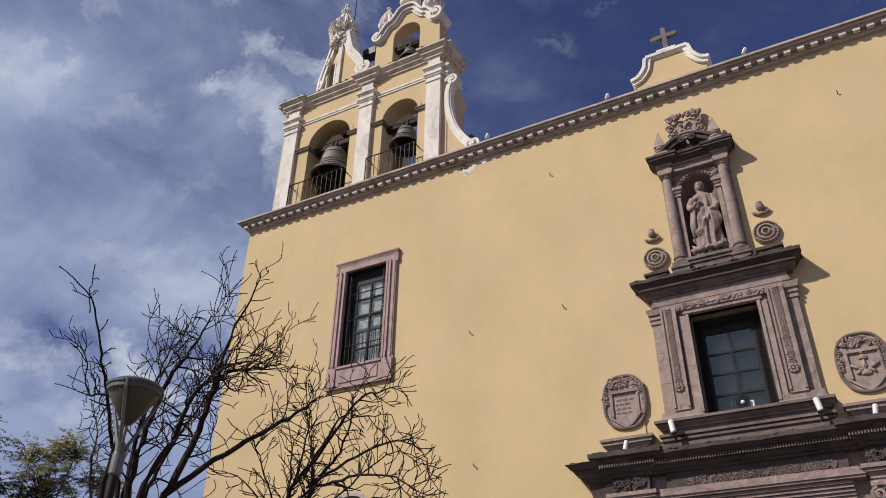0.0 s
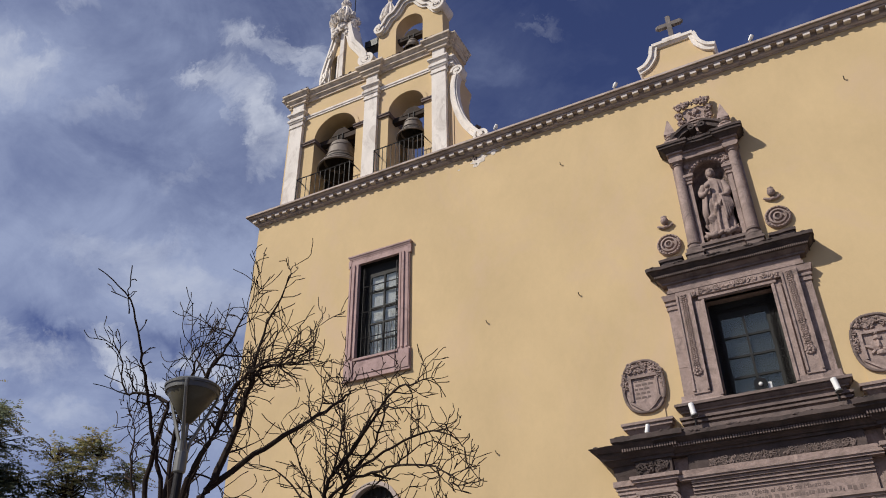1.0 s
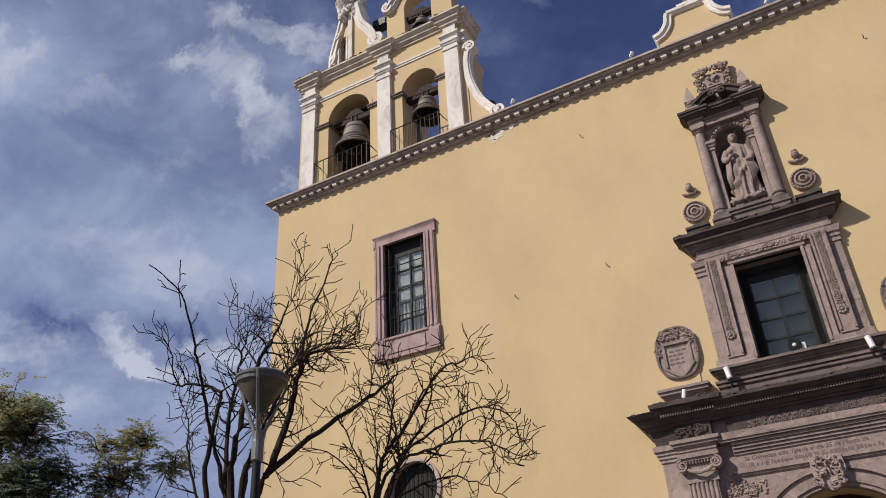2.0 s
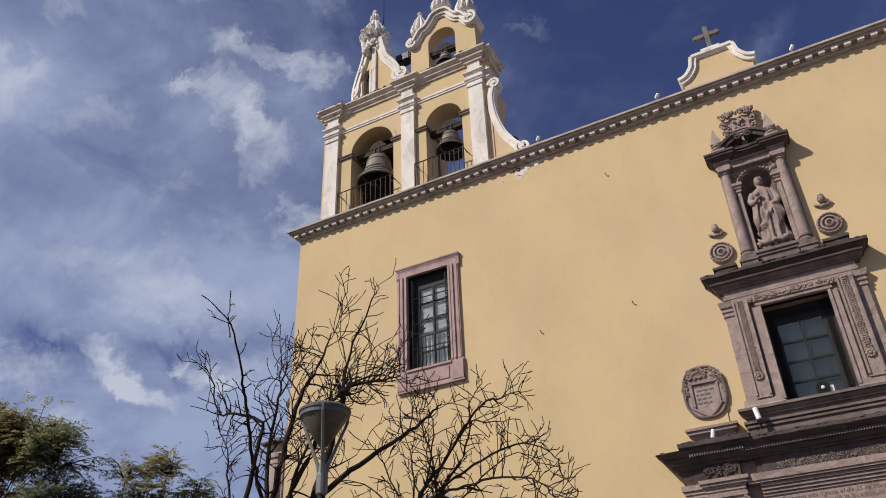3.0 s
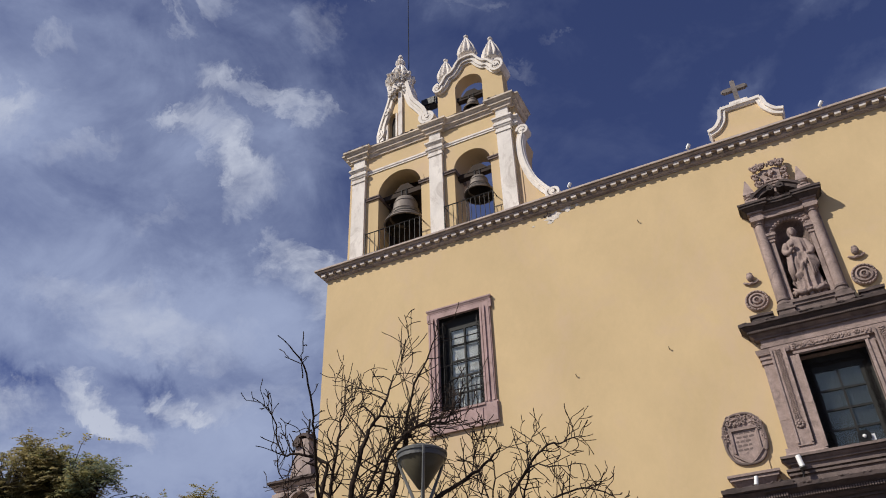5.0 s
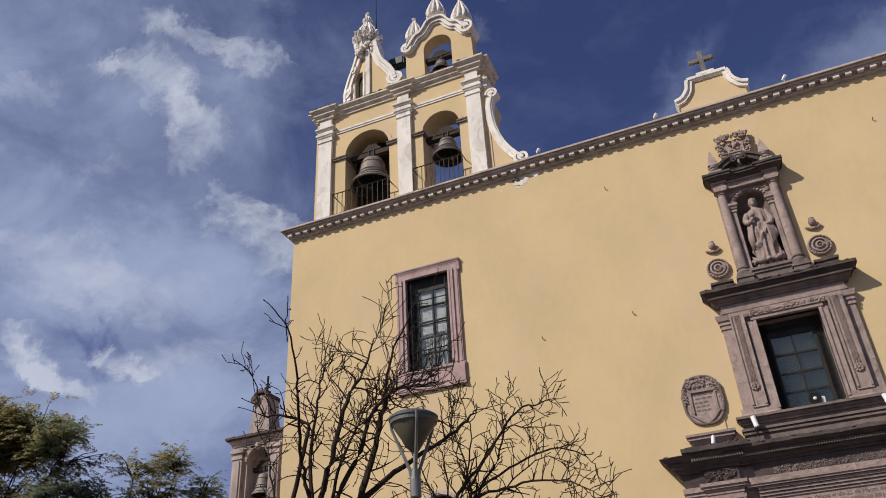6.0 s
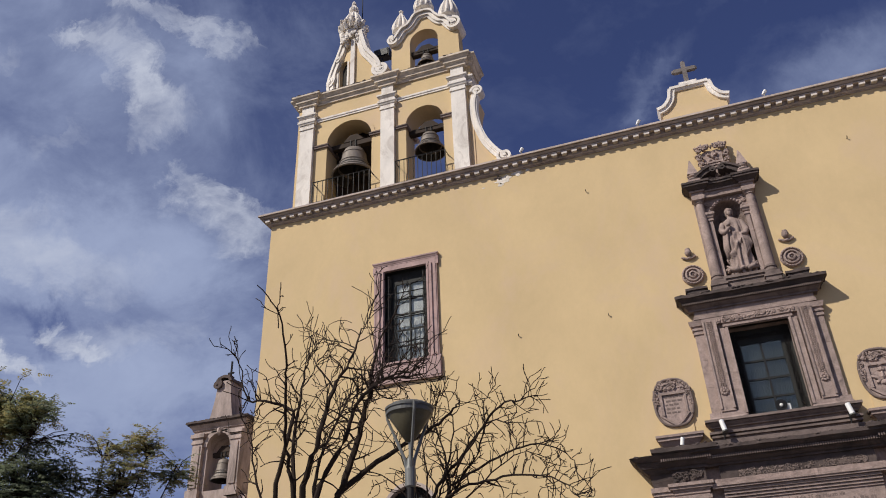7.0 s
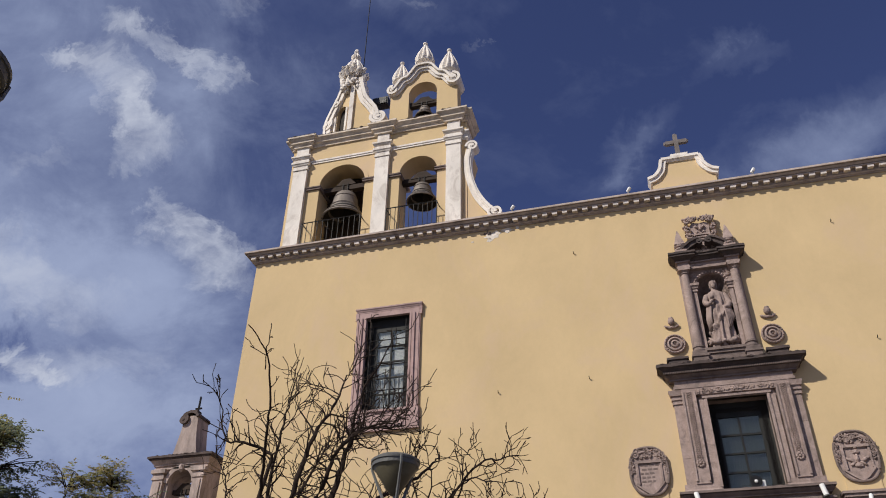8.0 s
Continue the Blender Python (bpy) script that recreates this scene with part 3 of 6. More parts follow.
for (cx, cz, s, seed) in ((-7.44, 16.80, 0.33, 1), (-6.95, 16.93, 0.20, 2), (-8.14, 16.65, 0.06, 4), (-7.55, 16.62, 0.12, 6), (-6.6, 16.98, 0.10, 8)):
    rng = random.Random(seed)
    bm = bmesh.new()
    pts = [(cx + s * rng.uniform(0.5, 1.15) * math.cos(a), cz + 0.6 * s * rng.uniform(0.5, 1.15) * math.sin(a)) for a in [2 * math.pi * k / 16 for k in range(16)]]
    slab(bm, pts, WALL - 0.006, WALL + 0.01)
    part("bare_patch", bm, CRACKED, wall)
bm = bmesh.new()
rng = random.Random(9)
for _ in range(9):
    blob(bm, -7.62 + rng.uniform(-0.13, 0.13), WALL - 0.01, 16.93 + rng.uniform(-0.05, 0.04), 0.06, 0.03, 0.03, rng.uniform(0, 3), 1)
part("loose_rubble", bm, LICHEN, wall)

# crest with cross over the portal
crest = thing("gable_crest", -1.06, 17.7, 17.42, "small curved roof crest, ochre with white moulding", "crest", kind="structure")
cx = -1.06
half = smooth_line([(1.10, 18.12), (0.86, 18.22), (0.66, 18.48), (0.60, 18.74), (0.56, 18.86)], 6)
shape = [(cx - 1.0, 17.42), (cx + 1.0, 17.42)] + [(cx + x - 0.10, z - 0.04) for x, z in half] + [(cx - x + 0.10, z - 0.04) for x, z in reversed(half)]
bm = bmesh.new()
slab(bm, shape, 17.62, 17.98)
part("body", bm, PLASTER, crest)
for s in (1, -1):
    line = [(cx + s * x, z) for x, z in half]
    bm = bmesh.new()
    for i0, i1, y0 in ((-0.12, 0.03, 17.54), (0.0, 0.10, 17.48)):
        band(bm, line, min(-s * i0, -s * i1), max(-s * i0, -s * i1), y0, 18.02)
    part("moulding", bm, LIME, crest)
bm = bmesh.new()
courses(bm, cx - 0.50, cx + 0.50, 17.60, 18.02, [(18.78, 18.86, 0.02, 0.08), (18.86, 18.96, 0.10)])
courses(bm, cx - 0.28, cx + 0.28, 17.62, 18.0, [(18.96, 19.14, 0.0)])
part("cap", bm, LIME, crest)
cross = thing("stone_cross", cx, 17.8, 19.14, "small grey stone cross on a white block", "cross")
bm = bmesh.new()
box(bm, cx - 0.07, cx + 0.07, 17.72, 17.86, 19.14, 20.06)
box(bm, cx - 0.34, cx - 0.07, 17.725, 17.855, 19.68, 19.82)
box(bm, cx + 0.07, cx + 0.34, 17.725, 17.855, 19.68, 19.82)
for x, z in ((cx - 0.34, 19.75), (cx + 0.34, 19.75), (cx, 20.06)):
    blob(bm, x, 17.79, z, 0.085, 0.08, 0.095, 0, 1)
part("shaft", bm, CROSSSTONE, cross)
for x, z in ((-2.86, 17.42), (0.96, 17.42), (-6.69, 17.42)):
    f = thing("roof_spotlight", x, 17.2, z, "small white spotlight on the roof edge", "spotlight", "roof spotlights")
    bm = bmesh.new()
    tube(bm, [(x, 17.2, z), (x, 17.2, z + 0.14)], 0.018, 6)
    part("stem", bm, LAMPMETAL, f)
    bm = bmesh.new()
    tube(bm, [(x - 0.05, 17.22, z + 0.12), (x + 0.02, 17.2, z + 0.20), (x + 0.06, 17.18, z + 0.25)], [0.04, 0.06, 0.05], 8)
    part("head", bm, WHITEPAINT, f)


# ---- bell gable on the roof edge ----
GF = 17.62  # face of the gable
gable = thing("bell_gable", -11.9, 18.1, 17.42, "two-storey ochre bell gable with white pilasters and scrolls", "bell gable", kind="structure")
A1, A2, A3 = (-14.13, -12.29, 17.45, 20.30), (-10.92, -9.47, 17.45, 20.27), (-10.71, -9.55, 22.86, 24.38)
bm = bmesh.new()
slab(bm, rect(-15.42, -8.48, 17.42, 22.5), GF, GF + 0.85, [arch_ring(*A1), arch_ring(*A2)])
part("wall", bm, PLASTER, gable)
bm = bmesh.new()
box(bm, -15.42, -14.9, GF + 0.85, 21.3, 17.3, 22.5)
box(bm, -14.9, -11.95, 20.7, 21.3, 17.3, 22.5)
part("side_wall", bm, PLASTER, gable)
bm = bmesh.new()
box(bm, -15.40, -11.7, GF + 0.85, 21.3, 22.42, 22.56)
part("roof_slab", bm, PALE, gable)
for x0, x1 in ((-15.25, -14.68), (-11.88, -11.34), (-9.10, -8.55)):
    bm = bmesh.new()
    box(bm, x0, x1, GF - 0.14, GF + 0.02, 17.42, 21.20)
    box(bm, x0 + 0.03, x1 - 0.03, GF - 0.14, GF + 0.02, 21.88, 22.42)
    part("pilaster", bm, LIME, gable, "whitewashed pilaster with worn edges")
    bm = bmesh.new()
    courses(bm, x0, x1, GF - 0.14, GF + 0.02, [(21.20, 21.27, 0.035), (21.27, 21.42, 0.012), (21.42, 21.50, 0.04, 0.075), (21.50, 21.60, 0.09), (21.60, 21.74, 0.03), (21.74, 21.81, 0.06, 0.10), (21.81, 21.88, 0.12)])
    part("pilaster_capital", bm, LIME, gable)
# string course and top cornice, breaking forward over the pilasters
bm = bmesh.new()
for x0, x1 in ((-14.68, -11.88), (-11.34, -9.10)):
    courses(bm, x0 + 0.14, x1 - 0.14, GF, GF + 0.02, [(21.52, 21.60, 0.035), (21.60, 21.68, 0.06)])
part("string_course", bm, LIME, gable)
bm = bmesh.new()
courses(bm, -15.42, -8.36, GF, GF + 1.05, [(22.36, 22.44, 0.06), (22.44, 22.52, 0.07, 0.13), (22.52, 22.60, 0.16), (22.60, 22.70, 0.17, 0.26), (22.70, 22.77, 0.28)])
for x0, x1 in ((-15.25, -14.68), (-11.88, -11.34), (-9.10, -8.55)):
    courses(bm, x0 - 0.03, x1 + 0.03, GF - 0.14, GF + 0.3, [(22.34, 22.43, 0.063), (22.43, 22.51, 0.073, 0.133), (22.51, 22.605, 0.163), (22.605, 22.705, 0.173, 0.263), (22.705, 22.785, 0.285)])
part("cornice", bm, GABLETRIM, gable, "weathered pale stone cornice")
bm = bmesh.new()
courses(bm, -15.42, -8.48, GF, GF + 0.75, [(22.77, 22.80, 0.275)])
rng = random.Random(41)
for x0, x1, y in ((-15.6, -14.4, GF - 0.40), (-14.5, -12.1, GF - 0.26), (-12.1, -11.1, GF - 0.40), (-11.1, -9.3, GF - 0.26), (-9.3, -8.3, GF - 0.40)):
    crust(bm, x0, x1, y, 22.79, rng, 26, 0.045)
tagged(part("lichen", bm, LICHEN, gable), "dark lichen crust on the cornice", kind="stuff")
# set-back pier on the east side, with its own capital
bm = bmesh.new()
box(bm, -8.48, -8.36, GF + 0.03, GF + 1.02, 17.42, 22.40)
part("side_pier", bm, PLASTER, gable)
bm = bmesh.new()
courses(bm, -8.48, -8.36, GF + 0.03, GF + 1.02, [(21.44, 21.50, 0.03), (21.50, 21.60, 0.07), (21.60, 21.74, 0.02), (21.74, 21.81, 0.05, 0.09), (21.81, 21.88, 0.11)])
part("pier_capital", bm, LIME, gable)
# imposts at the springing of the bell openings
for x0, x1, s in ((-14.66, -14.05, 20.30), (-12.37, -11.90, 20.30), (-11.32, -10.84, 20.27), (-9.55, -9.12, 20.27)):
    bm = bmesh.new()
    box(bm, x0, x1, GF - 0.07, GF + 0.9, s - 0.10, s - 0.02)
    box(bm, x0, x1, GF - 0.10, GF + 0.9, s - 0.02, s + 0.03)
    part("impost", bm, DARKSTONE, gable)
for a in (A1, A2):
    bm = bmesh.new()
    c, r = (a[0] + a[1]) / 2, (a[1] - a[0]) / 2
    band(bm, arc(c, a[3], r, 180, 0, 24), 0.0, 0.14, GF - 0.025, GF + 0.02)
    part("archivolt", bm, PLASTER, gable)


def scroll(b, x, z, r, start, turns, y0, y1, width):
    band(b, spiral(x, z, r, r * 0.18, start, turns, 36), -width / 2, width / 2, y0, y1)
    lathe_ring = arc(x, z, r * 0.24, 0, 345, 23)
    slab(b, lathe_ring, y0 - 0.03, y1)


# scrolled buttress on the east flank
vol = smooth_line([(-8.22, 21.0), (-8.34, 20.4), (-8.28, 19.6), (-8.05, 18.8), (-7.72, 18.2), (-7.44, 17.86)], 7)
bm = bmesh.new()
slab(bm, [(-8.48, 17.42), (-7.42, 17.42)] + [(x, z) for x, z in reversed(vol)] + [(-8.48, 21.0)], GF + 0.06, GF + 1.25)
part("buttress", bm, PLASTER, gable)
bm = bmesh.new()
rng = random.Random(19)
for k in range(26):
    z = 17.6 + 1.9 * k / 25
    x = -7.50 - 0.62 * (1 - math.exp(-(z - 17.6) / 0.9)) + rng.uniform(-0.07, 0.05)
    blob(bm, x, GF + 1.30 + rng.uniform(0, 0.15), z, rng.uniform(0.08, 0.17), 0.16, rng.uniform(0.07, 0.13), rng.uniform(0, 3), 1)
tagged(part("rubble", bm, DARKSTONE, gable), "broken dark masonry behind the buttress", kind="stuff")
bm = bmesh.new()
band(bm, vol, 0.0, 0.16, GF - 0.06, GF + 0.22)
band(bm, vol, 0.05, 0.11, GF - 0.10, GF)
band(bm, vol, -0.12, 0.0, GF - 0.01, GF + 0.10)
scroll(bm, -8.14, 21.02, 0.23, 180, -1.6, GF - 0.09, GF + 0.30, 0.085)
scroll(bm, -7.34, 17.86, 0.27, 120, 1.6, GF - 0.09, GF + 0.30, 0.095)
part("scroll", bm, LIME, gable, "white moulded scroll band")


def finial(x, y, z, h, r):
    """A gadrooned urn finial with a pointed flame."""
    b = bmesh.new()
    lathe(b, [(r * 0.70, 0), (r * 0.70, h * 0.07), (r * 0.52, h * 0.10), (r * 0.56, h * 0.15), (r * 0.92, h * 0.19)], x, y, z, 20)
    ribs, per = 11, 6
    seg = ribs * per
    rings = []
    for q, zz in ((0.92, 0.19), (1.06, 0.25), (1.05, 0.33), (0.92, 0.45), (0.72, 0.58), (0.50, 0.70), (0.31, 0.80), (0.17, 0.87)):
        deep = 0.30 * min(1, (zz - 0.17) * 9) * (1 if zz < 0.8 else 0.5)
        rings.append([b.verts.new((x + r * q * (1 - deep * abs(math.cos(math.pi * k / per)) ** 3) * math.cos(2 * math.pi * k / seg), y + r * q * (1 - deep * abs(math.cos(math.pi * k / per)) ** 3) * math.sin(2 * math.pi * k / seg), z + h * zz)) for k in range(seg)])
    for p, q in zip(rings, rings[1:]):
        for k in range(seg):
            b.faces.new((p[k], p[(k + 1) % seg], q[(k + 1) % seg], q[k]))
    lathe(b, [(r * 0.17, h * 0.87), (r * 0.14, h * 0.89), (r * 0.24, h * 0.92), (r * 0.25, h * 0.95), (r * 0.14, h * 0.985), (r * 0.03, h)], x, y, z, 14)
    return part("finial", b, LIME, gable, "whitewashed ribbed urn finial")


# upper gable over the second bay
cx = -10.10
prof = [(-1.36, 24.64), (-1.18, 24.60), (-1.02, 24.80), (-0.84, 25.08), (-0.64, 25.16), (-0.46, 25.36), (-0.26, 25.66), (0, 25.72)]
left = smooth_line([(cx + x, z) for x, z in prof], 5)
right = [(2 * cx - x, z) for x, z in reversed(left)]
outline = left + right[1:]
bm = bmesh.new()
slab(bm, [(cx - 1.40, 22.77), (cx + 1.40, 22.77), (cx + 1.38, 24.6)] + [(x, z) for x, z in reversed(outline[3:-3])] + [(cx - 1.38, 24.6)], GF + 0.02, GF + 0.56, [arch_ring(*A3)])
part("upper_wall", bm, PLASTER, gable)
bm = bmesh.new()
for i0, i1, y0 in ((-0.18, -0.07, GF - 0.05), (-0.09, 0.03, GF - 0.12), (0.0, 0.08, GF - 0.10), (0.06, 0.15, GF - 0.21)):
    band(bm, outline, i0, i1, y0, GF + 0.62)
scroll(bm, cx - 1.26, 24.66, 0.24, 90, 1.5, GF - 0.17, GF + 0.62, 0.10)
scroll(bm, cx + 1.22, 24.72, 0.31, 90, -1.6, GF - 0.17, GF + 0.62, 0.11)
part("crown_moulding", bm, LIME, gable, "white moulded crown with scrolled ends")
finial(cx - 0.05, GF + 0.18, 25.84, 1.66, 0.40)
finial(cx + 1.00, GF + 0.18, 25.02, 1.78, 0.41)
finial(cx - 1.03, GF + 0.18, 25.02, 1.55, 0.37)

# corner gable over the first bay: a front half and a half that turns away
bm = bmesh.new()
fl = smooth_line([(-12.98, 25.72), (-12.88, 25.2), (-12.70, 24.55), (-12.42, 24.10), (-12.20, 23.72), (-12.12, 23.4)], 6)
slab(bm, [(-13.20, 22.77), (-11.95, 22.77), (-11.85, 23.2)] + [(x, z) for x, z in reversed(fl)] + [(-13.20, 25.85)], GF + 0.02, GF + 0.42)
part("corner_wall", bm, PLASTER, gable)
bm = bmesh.new()
band(bm, fl, -0.10, 0.16, GF - 0.10, GF + 0.5)
band(bm, fl, 0.0, 0.10, GF - 0.15, GF + 0.5)
band(bm, fl, 0.12, 0.27, GF - 0.20, GF + 0.5)
scroll(bm, -11.90, 23.36, 0.33, 150, 1.7, GF - 0.17, GF + 0.5, 0.14)
box(bm, -13.24, -13.06, GF - 0.07, GF + 0.1, 22.77, 25.85)
part("corner_moulding", bm, LIME, gable)
TURN_BACK = Matrix.Translation((-13.22, GF + 0.02, 0)) @ Matrix.Rotation(radians(-24), 4, "Z")


def turned_back(b):
    bmesh.ops.transform(b, matrix=TURN_BACK, verts=b.verts)
    return b


bl = smooth_line([(-0.10, 25.85), (-0.30, 25.4), (-0.55, 24.9), (-0.85, 24.4), (-1.05, 23.9), (-1.02, 23.3), (-0.98, 22.77)], 6)
bm = bmesh.new()
slab(bm, [(0, 22.77), (0, 25.85)] + [(x, z) for x, z in bl], 0, 0.16, [arch_ring(-0.72, -0.22, 22.95, 24.35, 14)])
part("corner_return", turned_back(bm), PLASTER, gable)
bm = bmesh.new()
band(bm, bl, -0.18, 0.08, -0.12, 0.45)
band(bm, bl, -0.28, -0.14, -0.18, 0.45)
band(bm, [(-0.16, 22.8), (-0.16, 24.4)], -0.05, 0.05, -0.05, 0.05)
band(bm, [(-0.80, 22.8), (-0.80, 24.2)], -0.05, 0.05, -0.05, 0.05)
scroll(bm, -1.14, 23.9, 0.27, 20, -1.5, -0.16, 0.45, 0.11)
scroll(bm, -0.70, 24.85, 0.17, 20, -1.4, -0.16, 0.45, 0.08)
part("corner_moulding", turned_back(bm), LIME, gable)
# added panel behind the opening; its near-black paints the shade within
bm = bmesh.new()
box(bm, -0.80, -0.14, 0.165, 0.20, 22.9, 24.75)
part("shutter", turned_back(bm), INNERSHADE, gable)
rng = random.Random(3)
bm = bmesh.new()
fx, fy = -13.25, GF + 0.15
lathe(bm, [(0.30, -0.50), (0.36, -0.2), (0.34, 0), (0.42, 0.06), (0.40, 0.12), (0.30, 0.18), (0.30, 0.28)], fx, fy, 26.05, 20)
rings = []
for q, zz in ((0.30, 0.28), (0.44, 0.36), (0.47, 0.48), (0.41, 0.66), (0.30, 0.88), (0.20, 1.06), (0.13, 1.16), (0.20, 1.24), (0.22, 1.34), (0.15, 1.48), (0.07, 1.60), (0.11, 1.66), (0.08, 1.78), (0.02, 1.88)):
    rings.append([bm.verts.new((fx + q * (1 - 0.24 * (k % 3 == 0)) * math.cos(math.pi * k / 18), fy + q * (1 - 0.24 * (k % 3 == 0)) * math.sin(math.pi * k / 18), 26.05 + zz)) for k in range(36)])
for p, q in zip(rings, rings[1:]):
    for k in range(36):
        bm.faces.new((p[k], p[(k + 1) % 36], q[(k + 1) % 36], q[k]))
for k in range(14):
    a = 2 * math.pi * k / 14
    lift = 0.10 * (k % 2)
    tube(bm, [(fx + 0.44 * math.cos(a), fy + 0.44 * math.sin(a), 25.92 + lift), (fx + 0.55 * math.cos(a), fy + 0.55 * math.sin(a), 26.12 + lift), (fx + 0.58 * math.cos(a + 0.12), fy + 0.58 * math.sin(a + 0.12), 26.28 + lift), (fx + 0.50 * math.cos(a + 0.22), fy + 0.50 * math.sin(a + 0.22), 26.34 + lift)], [0.07, 0.09, 0.08, 0.04], 7)
for k in range(46):
    a, z = rng.uniform(0, 6.28), rng.uniform(25.2, 26.2)
    blob(bm, fx + 0.46 * math.cos(a), fy + 0.40 * math.sin(a), z, 0.10, 0.09, 0.12, rng.uniform(0, 3), 1)
for s in (-1, 1):
    tube(bm, [(-13.2 + s * 0.2, GF, 25.2), (-13.2 + s * 0.40, GF - 0.04, 25.6), (-13.2 + s * 0.50, GF - 0.02, 25.95), (-13.2 + s * 0.34, GF - 0.02, 26.15)], [0.10, 0.13, 0.11, 0.05], 8)
part("corner_finial", bm, LIME, gable, "ornate whitewashed corner finial")
rod = thing("lightning_rod", -12.95, GF + 0.35, 25.85, "thin dark metal lightning rod on the gable", "lightning rod")
bm = bmesh.new()
tube(bm, [(-12.95, GF + 0.35, 25.5), (-12.95, GF + 0.35, 33.5)], [0.022, 0.014], 6)
part("rod", bm, IRON, rod)
# dark boards added behind the first arch, in place of the chamber's shade
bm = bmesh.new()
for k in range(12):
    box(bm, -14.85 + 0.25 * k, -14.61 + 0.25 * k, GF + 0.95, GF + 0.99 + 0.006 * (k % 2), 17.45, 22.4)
part("timber_screen", bm, WOOD, gable, "dark boards added for the shade behind the bell")
horn = thing("loudspeaker", -12.13, GF + 0.55, 22.77, "black loudspeaker box on a post between gables", "loudspeaker")
bm = bmesh.new()
box(bm, -12.16, -12.10, GF + 0.52, GF + 0.58, 22.77, 24.6)
part("post", bm, IRON, horn)
bm = bmesh.new()
box(bm, -12.46, -11.80, GF + 0.50, GF + 0.82, 24.66, 25.08)
box(bm, -12.41, -11.85, GF + 0.46, GF + 0.50, 24.70, 25.04)
part("cabinet", bm, BLACKPLASTIC, horn)


# ---- bells ----
def bell(x, y, z, dia, h, stock, label):
    """A bronze bell that hangs from a timber stock; z is its lip."""
    b_ = thing("church_bell", x, y, z, label, "bell", "bells of the gable")
    r = dia / 2
    b = bmesh.new()
    prof_ = [(1.0, 0), (0.985, 0.04), (0.86, 0.13), (0.70, 0.28), (0.61, 0.48), (0.56, 0.70), (0.52, 0.84), (0.46, 0.93), (0.30, 0.985), (0.14, 1.0)]
    inner = [(0.92, 0.0), (0.80, 0.14), (0.60, 0.45), (0.48, 0.82), (0.2, 0.94)]
    lathe(b, [(0.92 * r, 0.0)] + [(q * r, zz * h) for q, zz in prof_], x, y, z, 28, closed=False)
    for q, zz in ((0.90, 0.115), (0.545, 0.76), (0.66, 0.42)):
        lathe(b, [(q * r, zz * h - 0.012), (q * r + 0.018, zz * h - 0.006), (q * r + 0.018, zz * h + 0.012), (q * r, zz * h + 0.02)], x, y, z, 28, closed=False)
    shell = part("body", b, BRONZE, b_, smooth=True)
    # the dark of the mouth is painted shade on a lining of its own
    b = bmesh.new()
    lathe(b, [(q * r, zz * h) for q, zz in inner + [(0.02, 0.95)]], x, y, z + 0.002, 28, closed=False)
    part("bell_mouth", b, INNERSHADE, shell, "inside of the bell with its shade painted near-black", smooth=True)
    b = bmesh.new()
    for k in range(3):
        line = [(x + (k - 1) * 0.09 * dia, y, z + h), (x + (k - 1) * 0.13 * dia, y, z + h * 1.08), (x, y, z + h * 1.14)]
        tube(b, line, 0.035 * dia, 6)
    part("crown", b, BRONZE, b_)
    b = bmesh.new()
    tube(b, [(x, y, z + h * 0.9), (x, y, z + 0.05), (x, y, z - 0.06)], [0.02, 0.025, 0.07], 8)
    part("clapper", b, IRON, b_)
    b = bmesh.new()
    x0, x1 = stock
    box(b, x0, x1, y - 0.11, y + 0.11, z + h * 1.12, z + h * 1.12 + 0.20)
    hexa(b, [(x - 0.42, y - 0.13, z + h * 1.30), (x + 0.42, y - 0.13, z + h * 1.30), (x + 0.42, y + 0.13, z + h * 1.30), (x - 0.42, y + 0.13, z + h * 1.30)],
         [(x - 0.16, y - 0.12, z + h * 1.30 + 0.3), (x + 0.16, y - 0.12, z + h * 1.30 + 0.3), (x + 0.16, y + 0.12, z + h * 1.30 + 0.3), (x - 0.16, y + 0.12, z + h * 1.30 + 0.3)])
    beam = part("headstock", b, WOOD, b_)
    for s in (-1, 1):
        b = bmesh.new()
        tube(b, [(x + s * 0.10, y - 0.14, z + h * 0.98), (x + s * 0.10, y - 0.14, z + h * 1.28 + 0.05)], 0.02, 5)
        part("strap", b, IRON, beam)
    return b_


bell(-13.18, GF + 0.42, 18.86, 1.66, 1.24, (-14.12, -12.30), "large grey-green bronze bell on a timber stock")
bell(-10.13, GF + 0.38, 19.10, 1.16, 0.82, (-10.91, -9.48), "grey bronze bell hung in the second arch")
bell(-10.10, GF + 0.26, 23.20, 0.78, 0.56, (-10.70, -9.56), "small dark bronze bell in the upper arch")


def railing(x0, x1, z, h, y):
    """A small balcony rail before a bell opening."""
    r_ = thing("balcony_railing", (x0 + x1) / 2, y, z, "thin black iron railing before a bell arch", "railing", "bell railings")
    for zz in (z + 0.08, z + h):
        b = bmesh.new()
        tube(b, [(x0, GF, zz), (x0, y, zz), (x1, y, zz), (x1, GF, zz)], 0.022, 5)
        part("rail", b, IRON, r_)
    n = 11
    for k in range(n + 1):
        b = bmesh.new()
        x = x0 + (x1 - x0) * k / n
        tube(b, [(x, y, z), (x, y, z + h)], 0.014 if k % n else 0.024, 5)
        part("baluster", b, IRON, r_)


railing(-14.45, -12.2, 17.42, 0.98, 17.26)
railing(-11.22, -9.35, 17.42, 1.05, 17.26)


# ---- carved stone portal ----
portal = thing("portal", AXIS, 17.2, 0, "tall carved portal of pink-grey quarry stone, blackened ledges", "portal", kind="structure")
PF = 17.26  # face of the lower body
bm = bmesh.new()
